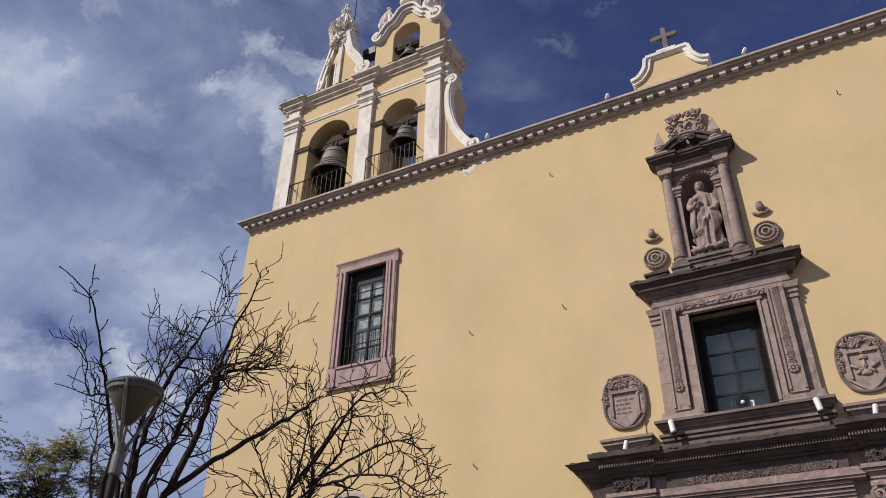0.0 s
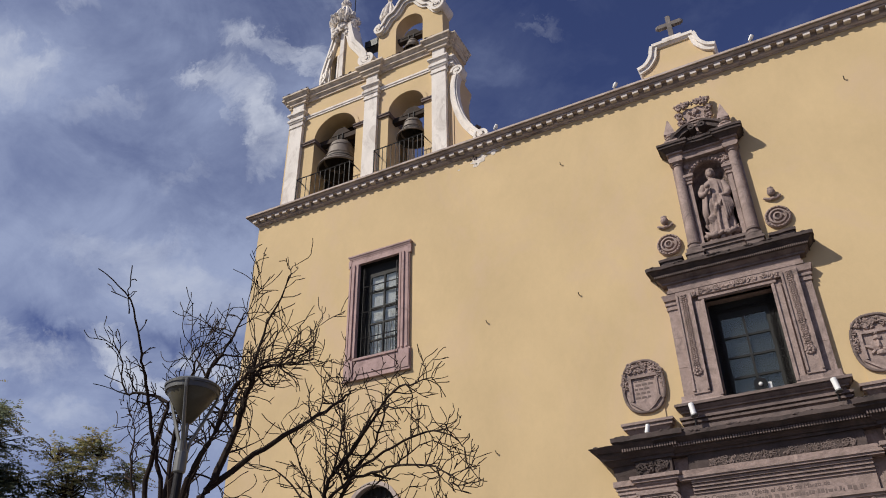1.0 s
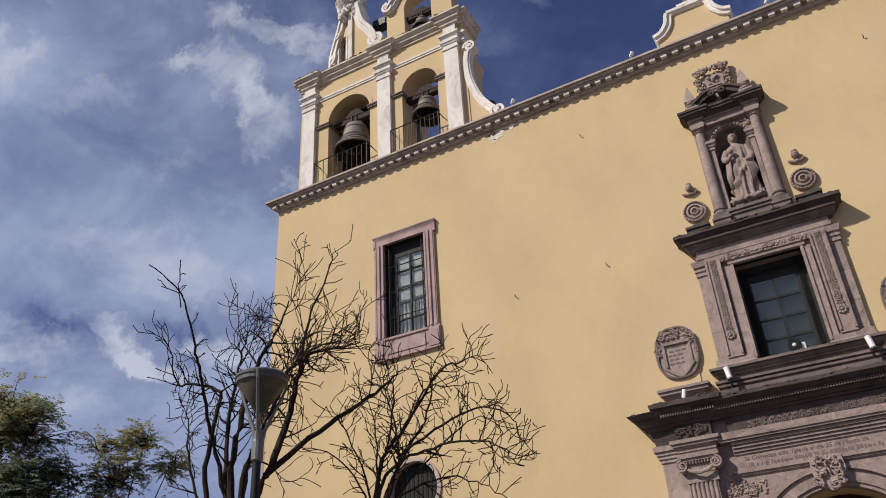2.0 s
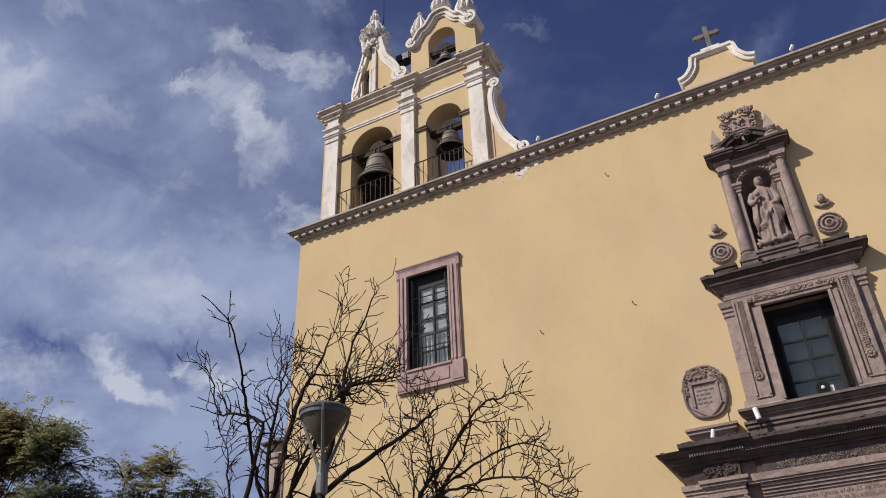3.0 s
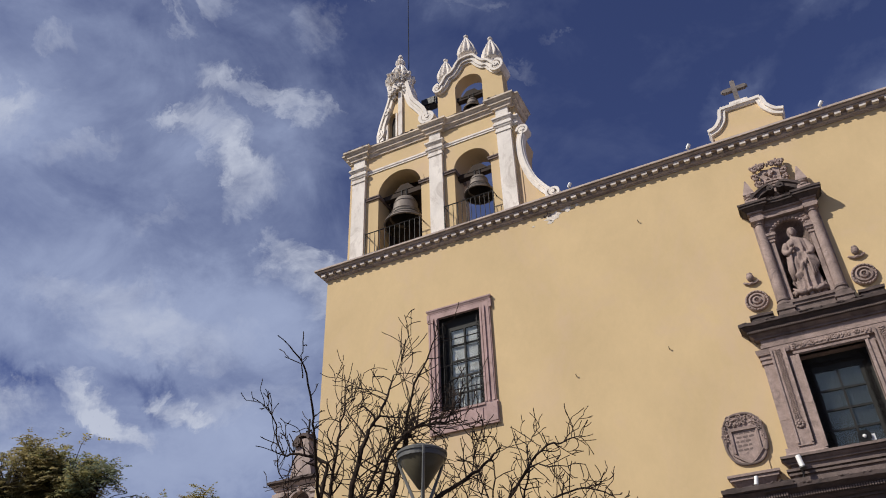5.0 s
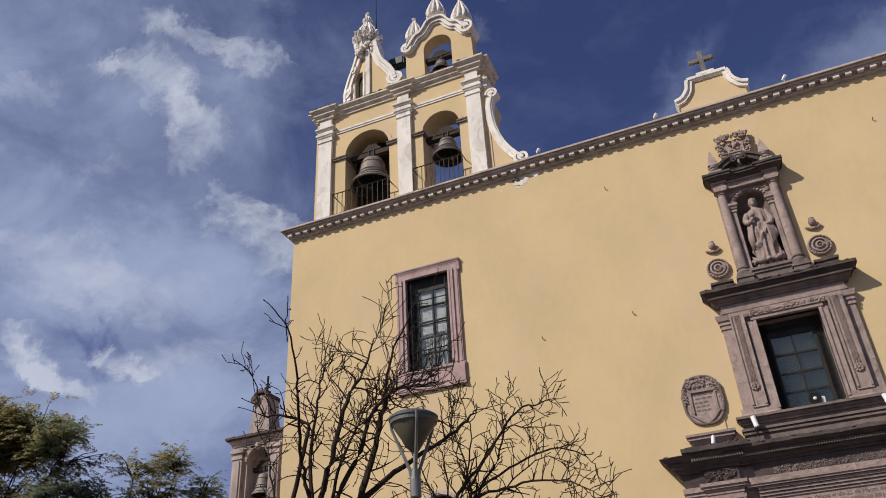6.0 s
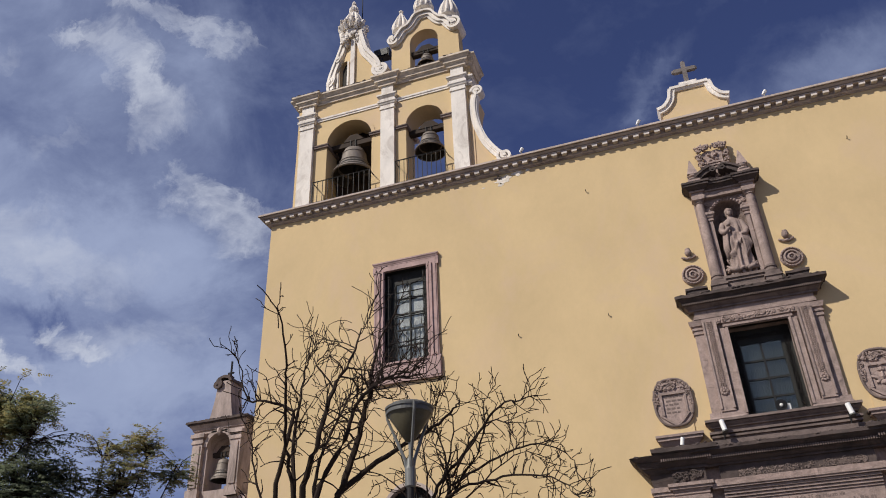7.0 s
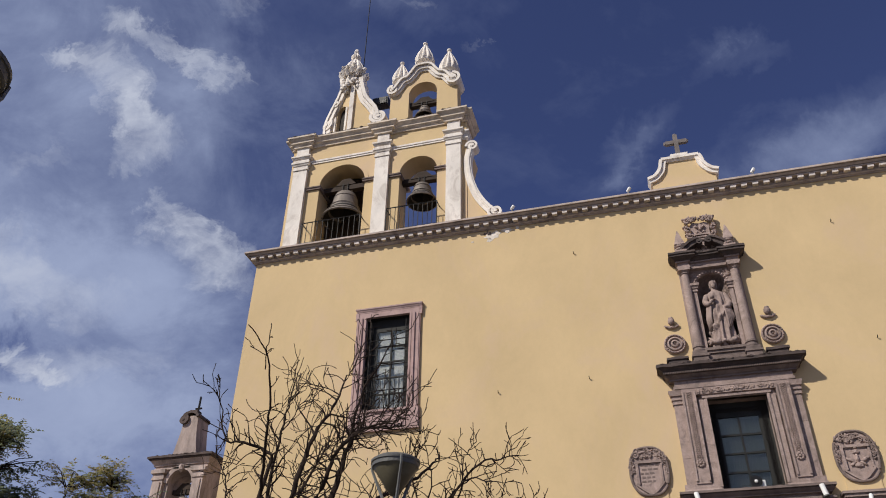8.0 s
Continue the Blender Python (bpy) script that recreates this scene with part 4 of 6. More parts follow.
slab(bm, rect(AXIS - 3.22, AXIS + 3.22, 0.0, 6.74), PF, WALL + 0.02, [door_ring])
part("lower_wall", bm, STONE, portal)
# door arch
bm = bmesh.new()
for r0, r1, y0 in ((1.42, 1.52, PF - 0.05), (1.50, 1.68, PF - 0.09), (1.68, 1.76, PF - 0.05), (1.76, 1.86, PF - 0.12)):
    band(bm, arc(AXIS, 3.45, r0, 180, 0, 40), 0.0, r1 - r0, y0, PF + 0.02)
part("archivolt", bm, STONE, portal)
for s in (-1, 1):
    bm = bmesh.new()
    x0, x1 = sorted((AXIS + s * 1.42, AXIS + s * 1.84))
    box(bm, x0, x1, PF - 0.09, PF + 0.02, 0.9, 3.30)
    courses(bm, x0, x1, PF - 0.09, PF + 0.02, [(0, 0.9, 0.05), (3.30, 3.36, 0.03), (3.36, 3.45, 0.08)])
    part("door_jamb", bm, STONE, portal)
dr = thing("door_1", AXIS, WALL + 0.7, 0, "dark panelled wooden church door", "door", kind="structure")
bm = bmesh.new()
slab(bm, arch_ring(AXIS - 1.40, AXIS + 1.40, 0.0, 3.45, 20), WALL + 0.70, WALL + 0.78)
part("leaf", bm, WOOD, dr)
rng = random.Random(21)
bm = bmesh.new()
slab(bm, [(AXIS - 0.30, 5.46), (AXIS - 0.33, 5.2), (AXIS - 0.24, 4.86), (AXIS, 4.76), (AXIS + 0.24, 4.86), (AXIS + 0.33, 5.2), (AXIS + 0.30, 5.46)], PF - 0.24, PF)
carving(bm, AXIS - 0.25, AXIS + 0.25, 4.88, 5.42, PF - 0.25, 34, 0.085, rng, 7, 0.09)
part("keystone", bm, STONE, portal, "keystone carved with leaf-work", smooth=False)
for s in (-1, 1):
    bm = bmesh.new()
    carving(bm, *sorted((AXIS + s * 1.25, AXIS + s * 2.05)), 4.95, 5.28, PF - 0.005, 46, 0.06, rng, 12, 0.035)
    part("spandrel_carving", bm, STONE, portal)
# inscription band, fasciae, frieze and cornice between the pilasters
XI = 1.74
bm = bmesh.new()
box(bm, AXIS - XI, AXIS + XI, PF - 0.05, PF, 5.46, 5.80)
courses(bm, AXIS - XI, AXIS + XI, PF, WALL, [(5.36, 5.41, 0.04), (5.41, 5.46, 0.08)])
part("inscription_band", bm, STONE, portal)
bm = bmesh.new()
for k, (z0, z1) in enumerate(((5.80, 5.86), (5.86, 5.93), (5.93, 6.00), (6.00, 6.07))):
    box(bm, AXIS - XI, AXIS + XI, PF - 0.08 - 0.035 * k, PF, z0, z1 - 0.012)
    box(bm, AXIS - XI, AXIS + XI, PF - 0.05 - 0.035 * k, PF, z1 - 0.012, z1)
part("architrave", bm, STONE, portal)
bm = bmesh.new()
courses(bm, AXIS - XI, AXIS + XI, PF, WALL, [(6.07, 6.12, 0.24), (6.12, 6.18, 0.27), (6.18, 6.30, 0.16)])
part("frieze_moulding", bm, STONE, portal)
bm = bmesh.new()
box(bm, AXIS - XI, AXIS + XI, PF - 0.14, PF, 6.30, 6.62)
part("frieze", bm, LICHEN, portal)
bm = bmesh.new()
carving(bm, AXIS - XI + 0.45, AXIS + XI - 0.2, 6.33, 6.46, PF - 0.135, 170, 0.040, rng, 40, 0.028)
part("frieze_carving", bm, DARKSTONE, portal, "running leaf carving")
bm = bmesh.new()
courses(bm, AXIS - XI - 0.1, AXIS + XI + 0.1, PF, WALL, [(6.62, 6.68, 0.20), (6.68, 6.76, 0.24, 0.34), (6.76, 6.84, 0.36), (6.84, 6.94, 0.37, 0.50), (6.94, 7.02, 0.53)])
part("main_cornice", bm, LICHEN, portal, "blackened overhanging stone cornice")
bm = bmesh.new()
for k in range(72):
    x = AXIS - XI - 0.2 + (2 * XI + 0.4) * k / 71
    box(bm, x - 0.014, x + 0.014, PF - 0.40, PF - 0.35, 6.765, 6.835)
tagged(part("bead_row", bm, DARKSTONE, portal), kind="stuff")
# pilasters with their broken-forward entablature
for s in (-1, 1):
    c = AXIS + s * 2.47
    pil = bmesh.new()
    box(pil, c - 0.34, c + 0.34, PF - 0.20, PF, 0.0, 1.2)
    box(pil, c - 0.29, c + 0.29, PF - 0.18, PF, 1.2, 5.36)
    p = part("pilaster", pil, STONE, portal)
    for k in range(6):
        b = bmesh.new()
        x = c - 0.235 + 0.094 * k
        tube(b, [(x, PF - 0.18, 1.35), (x, PF - 0.18, 5.34)], 0.034, 8)
        part("flute", b, STONE, p)
    b = bmesh.new()
    courses(b, c - 0.31, c + 0.31, PF - 0.19, PF, [(5.34, 5.42, 0.03), (5.42, 5.55, 0.015), (5.80, 5.86, 0.10), (5.86, 5.95, 0.14)])
    box(b, c - 0.33, c + 0.33, PF - 0.22, PF, 5.55, 5.80)
    for e in (-1, 1):
        line = spiral(c + e * 0.36, 5.70, 0.13, 0.03, 90, -1.7 * e, 26)
        band(b, line, -0.022, 0.022, PF - 0.36, PF - 0.05)
        blob(b, c + e * 0.36, PF - 0.34, 5.70, 0.04, 0.05, 0.04, 0, 1)
    tube(b, [(c - 0.34, PF - 0.30, 5.66), (c - 0.17, PF - 0.32, 5.56), (c, PF - 0.33, 5.52), (c + 0.17, PF - 0.32, 5.56), (c + 0.34, PF - 0.30, 5.66)], 0.04, 7)
    for k in range(9):
        blob(b, c - 0.26 + 0.065 * k, PF - 0.25, 5.76, 0.026, 0.05, 0.05, 0, 1)
    part("capital", b, STONE, portal, "scrolled capital with a garland")
    b = bmesh.new()
    courses(b, c - 0.38, c + 0.38, PF - 0.18, PF, [(5.95, 6.02, 0.02), (6.02, 6.09, 0.045), (6.09, 6.14, 0.07), (6.14, 6.20, 0.12), (6.20, 6.28, 0.16)])
    part("entablature_block", b, STONE, portal)
    b = bmesh.new()
    box(b, c - 0.40, c + 0.40, PF - 0.22, PF, 6.28, 6.62)
    carving(b, c - 0.35, c + 0.35, 6.34, 6.54, PF - 0.23, 36, 0.055, rng, 9, 0.045)
    part("frieze_block", b, LICHEN, portal)
    b = bmesh.new()
    courses(b, c - 0.42, c + 0.42, PF - 0.22, WALL, [(6.62, 6.70, 0.05), (6.70, 6.80, 0.08, 0.18), (6.80, 6.88, 0.20), (6.88, 7.00, 0.21, 0.34), (7.00, 7.10, 0.37)])
    part("cornice_block", b, LICHEN, portal)
    b = bmesh.new()
    for k in range(22):
        x = c - 0.58 + 1.16 * k / 21
        box(b, x - 0.014, x + 0.014, PF - 0.46, PF - 0.41, 6.805, 6.875)
    tagged(part("bead_row", b, DARKSTONE, portal), kind="stuff")
    # outer strip behind the pilaster
    b = bmesh.new()
    x0, x1 = sorted((AXIS + s * 2.86, AXIS + s * 3.26))
    courses(b, x0, x1, PF + 0.02, WALL, [(0, 5.9, 0.05), (5.9, 5.98, 0.08), (5.98, 6.06, 0.11), (6.06, 6.14, 0.14), (6.14, 6.26, 0.18)])
    part("outer_strip", b, STONE, portal)
    b = bmesh.new()
    courses(b, x0, x1, PF + 0.02, WALL, [(6.26, 6.58, 0.10, 0.16), (6.58, 6.70, 0.20, 0.30), (6.70, 6.84, 0.33, 0.42), (6.84, 6.96, 0.45, 0.56)])
    part("outer_cornice", b, LICHEN, portal)

# lettering of the inscription
def lettering(text, x, y, z, size, mat, parent):
    cu = bpy.data.curves.new("lettering", "FONT")
    cu.body, cu.size, cu.extrude, cu.shear, cu.resolution_u = text, size, 0.004, 0.25, 2
    tmp = new("tmp", cu)
    me = bpy.data.meshes.new_from_object(tmp)
    bpy.data.objects.remove(tmp)
    b = bmesh.new()
    b.from_mesh(me)
    bmesh.ops.transform(b, matrix=Matrix.Translation((x, y, z)) @ Matrix.Rotation(radians(90), 4, "X"), verts=b.verts)
    return part("lettering", b, mat, parent)


lettering("Se Comenzo esta Yglesia el dia 25 de Marzo de", AXIS - 1.58, PF - 0.052, 5.655, 0.128, INK, portal)
rng = random.Random(31)
for z, x, stop in ((5.52, AXIS - 1.50, AXIS + 1.5),):
    while x < stop:
        w = rng.uniform(0.025, 0.085)
        b = bmesh.new()
        box(b, x, x + w, PF - 0.054, PF - 0.04, z + rng.choice((0, 0, -0.02)), z + rng.uniform(0.04, 0.085))
        part("worn_letters", b, INK, portal)
        x += w + rng.choice((0.016, 0.02, 0.055))

# ---- second body: window frame ----
SF = 17.36
bm = bmesh.new()
slab(bm, rect(AXIS - 1.60, AXIS + 1.60, 7.0, 10.66), SF + 0.04, WALL + 0.02, [rect(*UPPER)])
part("upper_back", bm, STONE, portal)
bm = bmesh.new()
box(bm, AXIS - 1.78, AXIS + 1.78, SF - 0.16, WALL, 7.02, 7.26)
courses(bm, AXIS - 1.68, AXIS + 1.68, SF - 0.04, WALL, [(7.26, 7.34, 0.0), (7.34, 7.39, 0.07), (7.39, 7.43, 0.03), (7.43, 7.49, 0.10), (7.49, 7.60, -0.02), (7.60, 7.64, 0.05), (7.64, 7.70, 0.07, 0.13), (7.70, 7.73, 0.10), (7.73, 7.79, 0.16)])
part("sill_base", bm, DARKSTONE, portal)
for s in (-1, 1):
    # pilaster strip with panel, foot and neck
    b = bmesh.new()
    x0, x1 = sorted((AXIS + s * 1.02, AXIS + s * 1.38))
    courses(b, *sorted((AXIS + s * 0.80, AXIS + s * 1.66)), SF - 0.02, WALL, [(7.79, 7.87, 0.06, 0.03), (7.87, 8.00, 0.02)])
    for k, (q0, q1) in enumerate(((8.0, 8.55), (8.557, 9.22), (9.227, 9.86), (9.867, 10.395))):
        c_ = bmesh.new()
        box(c_, x0, x1, SF - 0.07 + 0.002 * (k % 2), SF + 0.05, q0, q1)
        part("stone_block", c_, STONE, portal)
    for xx in (x0, x1 - 0.05):
        box(b, xx, xx + 0.05, SF - 0.10, SF - 0.06, 8.06, 10.5)
    p = part("frame_pilaster", b, STONE, portal)
    b = bmesh.new()
    xm = (x0 + x1) / 2
    for k in range(34):
        z = 8.62 + k * 0.056
        for side in (-1, 0, 1):
            blob(b, xm + side * (0.045 + 0.012 * math.sin(k * 1.9)), SF - 0.075, z + 0.014 * abs(side), 0.036, 0.034, 0.026, 0.7 * side, 1)
    for k in range(8):
        a = k * math.pi / 4
        blob(b, xm + 0.075 * math.cos(a), SF - 0.085, 8.52 + 0.075 * math.sin(a), 0.045, 0.04, 0.045, 0, 1)
    blob(b, xm, SF - 0.10, 8.52, 0.045, 0.05, 0.045, 0, 1)
    part("garland", b, STONE, p, "carved hanging garland with rosette")
    # outer set-back strip with its ribbed neck
    b = bmesh.new()
    x0, x1 = sorted((AXIS + s * 1.38, AXIS + s * 1.62))
    for k, (q0, q1) in enumerate(((8.0, 8.70), (8.707, 9.45), (9.457, 10.2))):
        c_ = bmesh.new()
        box(c_, x0, x1, SF + 0.03 - 0.002 * (k % 2), WALL, q0, q1)
        part("stone_block", c_, STONE, portal)
    courses(b, x0, x1, SF + 0.03, WALL, [(10.20, 10.26, 0.03), (10.26, 10.32, 0.015), (10.32, 10.38, 0.045), (10.38, 10.44, 0.02), (10.44, 10.58, 0.06, 0.10)])
    part("side_strip", b, STONE, portal)
    # inner moulding of the opening
    b = bmesh.new()
    x0, x1 = sorted((UPPER[0] if s < 0 else UPPER[1], AXIS + s * 0.98))
    box(b, x0, x1, SF - 0.02, WALL + 0.4, 7.9, 10.27)
    inner_edge = x1 if s < 0 else x0
    a, c = sorted((inner_edge, inner_edge - 0.07 if s < 0 else inner_edge + 0.07))
    box(b, a, c, SF - 0.055, SF, 7.9, 10.27)
    part("opening_moulding", b, STONE, portal)
bm = bmesh.new()
box(bm, UPPER[0] - 0.05, UPPER[1] + 0.05, SF - 0.022, WALL + 0.4, 10.27, 10.32)
box(bm, UPPER[0] - 0.12, UPPER[1] + 0.12, SF - 0.022, WALL + 0.02, 10.32, 10.40)
box(bm, UPPER[0] - 0.12, UPPER[1] + 0.12, SF - 0.058, SF, 10.29, 10.35)
box(bm, AXIS - 1.38, AXIS + 1.38, SF - 0.068, SF + 0.05, 10.40, 10.62)
part("opening_lintel", bm, STONE, portal)
bm = bmesh.new()
rng = random.Random(8)
carving(bm, AXIS - 1.0, AXIS + 1.0, 10.44, 10.53, SF - 0.07, 90, 0.042, rng, 16, 0.03)
part("lintel_carving", bm, STONE, portal)
bm = bmesh.new()
courses(bm, AXIS - 1.50, AXIS + 1.50, SF - 0.02, WALL, [(10.60, 10.68, 0.06), (10.68, 10.84, 0.03)])
part("cornice_neck", bm, STONE, portal)
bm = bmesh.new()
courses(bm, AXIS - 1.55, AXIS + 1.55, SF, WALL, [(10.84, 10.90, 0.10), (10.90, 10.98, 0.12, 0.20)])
part("cornice_bed", bm, DARKSTONE, portal)
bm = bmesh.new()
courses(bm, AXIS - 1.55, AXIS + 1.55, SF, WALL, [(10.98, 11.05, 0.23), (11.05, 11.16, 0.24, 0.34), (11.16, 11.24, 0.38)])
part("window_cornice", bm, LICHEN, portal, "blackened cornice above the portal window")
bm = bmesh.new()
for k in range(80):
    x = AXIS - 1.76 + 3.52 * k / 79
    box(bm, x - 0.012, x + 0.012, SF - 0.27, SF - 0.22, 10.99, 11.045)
tagged(part("bead_row", bm, DARKSTONE, portal), kind="stuff")

w2 = lattice_window("window_3", *UPPER, WALL + 0.26, 2, 4, (UPPER[0] + 0.22, UPPER[1] - 0.28), (7.86, 9.86), DIMBACK, "dark-framed portal window with grey-green blinds")
rng = random.Random(12)
for x0, x1 in ((UPPER[0] + 0.02, UPPER[0] + 0.20), (UPPER[1] - 0.27, UPPER[1] - 0.03)):
    bm = bmesh.new()
    for k in range(26):
        line = spiral((x0 + x1) / 2, 7.95 + 0.088 * k, 0.07, 0.02, rng.uniform(0, 360), 1.3, 10)
        tube(bm, [(px, WALL + 0.22, pz) for px, pz in line], 0.012, 4)
    part("scrollwork", bm, IRON, w2)
bm = bmesh.new()
for k in range(16):
    line = spiral(UPPER[0] + 0.05 + 0.095 * k, 10.06, 0.07, 0.02, rng.uniform(0, 360), 1.3, 10)
    tube(bm, [(px, WALL + 0.22, pz) for px, pz in line], 0.012, 4)
part("scrollwork", bm, IRON, w2)

hs = thing("loudspeaker", -0.88, WALL - 0.0, 7.79, "black horn loudspeaker with a white centre on the sill", "loudspeaker")
bm = bmesh.new()
tube(bm, [(-0.88, WALL + 0.02, 8.0), (-0.88, WALL - 0.10, 7.99), (-0.88, WALL - 0.16, 7.98)], [0.06, 0.11, 0.145], 18)
mouth = part("horn", bm, BLACKPLASTIC, hs)
bm = bmesh.new()
blob(bm, -0.88, WALL - 0.165, 7.98, 0.045, 0.03, 0.045, 0, 2)
part("driver", bm, WHITEPAINT, mouth)
bm = bmesh.new()
box(bm, -0.94, -0.82, WALL - 0.02, WALL + 0.14, 7.79, 7.83)
part("bracket", bm, IRON, hs)
bm = bmesh.new()
box(bm, -0.74, -0.66, WALL - 0.10, WALL - 0.04, 7.86, 8.02)
box(bm, -0.73, -0.67, WALL - 0.105, WALL - 0.10, 7.88, 8.00)
part("control_box", bm, WHITEPAINT, hs)

# floodlights on the ledges
for s, x in ((-1, -2.36), (1, 0.56)):
    f = thing("floodlight", x, 17.05, 7.26, "white tubular floodlight on the portal ledge", "floodlight", "portal floodlights")
    bm = bmesh.new()
    tube(bm, [(x + 0.02, 16.98, 7.42), (x - 0.02, 17.03, 7.70)], [0.062, 0.062], 14)
    tube_ = part("body", bm, WHITEPAINT, f)
    bm = bmesh.new()
    tube(bm, [(x + 0.024, 16.975, 7.39), (x + 0.02, 16.98, 7.42)], [0.078, 0.078], 14)
    part("rim", bm, LAMPMETAL, tube_)
    bm = bmesh.new()
    tube(bm, [(x - 0.02, 17.02, 7.6), (x - 0.02, 17.22, 7.5), (x - 0.02, 17.22, 7.26)], 0.018, 5)
    part("bracket", bm, IRON, f)
for x in (-3.40, 1.52):
    f = thing("floodlight", x, 16.98, 7.10, "small white floodlight below a stone shield", "floodlight", "shield floodlights")
    bm = bmesh.new()
    tube(bm, [(x - 0.02, 16.95, 7.18), (x + 0.02, 16.99, 7.38)], 0.05, 12)
    part("body", bm, WHITEPAINT, f)
    bm = bmesh.new()
    tube(bm, [(x, 16.97, 7.10), (x, 16.97, 7.2)], 0.02, 6)
    part("stem", bm, IRON, f)


def shield(x, emblem):
    """An oval carved shield over a small ledge."""
    t_ = thing("stone_shield", x, 17.4, 7.22, "oval carved stone shield with " + emblem + " on a ledge", "shield", "portal shields")
    zc = 8.47
    b = bmesh.new()
    ring_ = [(x + 0.485 * math.copysign(abs(math.cos(a)) ** 0.75, math.cos(a)), zc + 0.635 * math.copysign(abs(math.sin(a)) ** 0.85, math.sin(a))) for a in [2 * math.pi * k / 48 for k in range(48)]]
    slab(b, ring_, WALL - 0.05, WALL + 0.01)
    field = part("field", b, STONE, t_)
    # the rim's dark stone also paints the shadow line round the shield
    b = bmesh.new()
    tube(b, [(px, WALL - 0.06, pz) for px, pz in ring_ + ring_[:1]], 0.036, 8)
    part("rim", b, DARKSTONE, t_)
    r_ = random.Random(int(x * 10))
    b = bmesh.new()
    carving(b, x - 0.36, x + 0.36, zc + 0.34, zc + 0.56, WALL - 0.06, 40, 0.06, r_, 8, 0.05)
    for s_ in (-1, 1):
        carving(b, x + s_ * 0.43 - 0.05, x + s_ * 0.43 + 0.05, zc - 0.1, zc + 0.36, WALL - 0.06, 12, 0.055, r_, 3, 0.05)
    part("leaf_carving", b, STONE, t_)
    b = bmesh.new()
    band(b, [(x - 0.34, zc + 0.28), (x + 0.34, zc + 0.28)], -0.07, 0.0, WALL - 0.10, WALL - 0.04)
    band(b, [(x - 0.34, zc - 0.35), (x - 0.34, zc + 0.28)], -0.07, 0.0, WALL - 0.095, WALL - 0.04)
    band(b, [(x + 0.34, zc + 0.28), (x + 0.34, zc - 0.30)], -0.05, 0.0, WALL - 0.08, WALL - 0.04)
    band(b, smooth_line([(x - 0.36, zc - 0.35), (x - 0.15, zc - 0.52), (x, zc - 0.60), (x + 0.15, zc - 0.52), (x + 0.36, zc - 0.30)], 5), -0.02, 0.03, WALL - 0.09, WALL - 0.04)
    part("inner_frame", b, STONE, t_)
    if emblem == "worn lettering":
        for j in range(5):
            xx = x - 0.22 + 0.03 * (j % 2)
            while xx < x + 0.20 - 0.03 * j:
                w = r_.uniform(0.05, 0.13)
                b = bmesh.new()
                box(b, xx, xx + w, WALL - 0.056, WALL - 0.045, zc + 0.13 - 0.105 * j, zc + 0.175 - 0.105 * j)
                part("worn_letters", b, INK, field)
                xx += w + 0.03
    else:
        b = bmesh.new()
        for px, pz, rx, rz, tn in ((0, 0.10, 0.10, 0.07, 0), (0, -0.05, 0.05, 0.12, 0), (-0.17, -0.10, 0.15, 0.05, 0.5), (0.17, -0.10, 0.15, 0.05, -0.5), (0, -0.24, 0.12, 0.07, 0), (-0.12, -0.20, 0.10, 0.04, -0.7), (0.12, -0.20, 0.10, 0.04, 0.7), (0, 0.20, 0.05, 0.04, 0)):
            blob(b, x + px, WALL - 0.06, zc + pz, rx, 0.05, rz, tn, 1)
        part("emblem", b, STONE, t_)
    b = bmesh.new()
    courses(b, x - 0.38, x + 0.38, WALL - 0.10, WALL + 0.01, [(7.18, 7.30, 0.0, 0.03), (7.30, 7.42, 0.06, 0.14), (7.42, 7.50, 0.18), (7.50, 7.56, 0.22)])
    part("ledge", b, STONE, t_)
    b = bmesh.new()
    box(b, x - 0.40, x + 0.40, WALL - 0.03, WALL + 0.01, 7.56, 8.0)
    part("socle", b, PLASTER, t_)


shield(-3.44, "worn lettering")
shield(1.58, "a carved emblem")

# ---- third body: niche with columns ----
NF = 17.42
bm = bmesh.new()
slab(bm, rect(AXIS - 0.86, AXIS + 0.86, 11.24, 14.36), NF, WALL + 0.02, [arch_ring(AXIS - 0.45, AXIS + 0.45, 11.75, 13.78, 18)])
part("niche_wall", bm, STONE, portal)
# the hollow of the niche
bm = bmesh.new()
rows_ = []
for j in range(15):
    z = 11.75 + (13.78 - 11.75) * min(1, j / 8)
    r = 0.46
    if j > 8:
        a = (j - 8) / 6 * math.pi / 2
        z, r = 13.78 + 0.46 * math.sin(a), 0.46 * math.cos(a)
    rows_.append([bm.verts.new((AXIS + max(r, 0.01) * math.cos(math.pi * k / 12), NF + 0.03 + max(r, 0.01) * 0.9 * math.sin(math.pi * k / 12), z)) for k in range(13)])
for a, b in zip(rows_, rows_[1:]):
    for k in range(12):
        bm.faces.new((a[k], a[k + 1], b[k + 1], b[k]))
bmesh.ops.solidify(bm, geom=bm.faces[:], thickness=0.03)
part("niche_hollow", bm, STONE, portal)
bm = bmesh.new()
for k in range(17):
    a = math.pi * k / 16
    blob(bm, AXIS + 0.49 * math.cos(a), NF - 0.01, 13.78 + 0.49 * math.sin(a), 0.045, 0.05, 0.045, 0, 1)
part("shell_edge", bm, STONE, portal)
rng = random.Random(14)
bm = bmesh.new()
for s in (-1, 1):
    carving(bm, *sorted((AXIS + s * 0.38, AXIS + s * 0.52)), 14.12, 14.30, NF - 0.01, 12, 0.05, rng, 4, 0.04)
part("spandrel_carving", bm, STONE, portal)
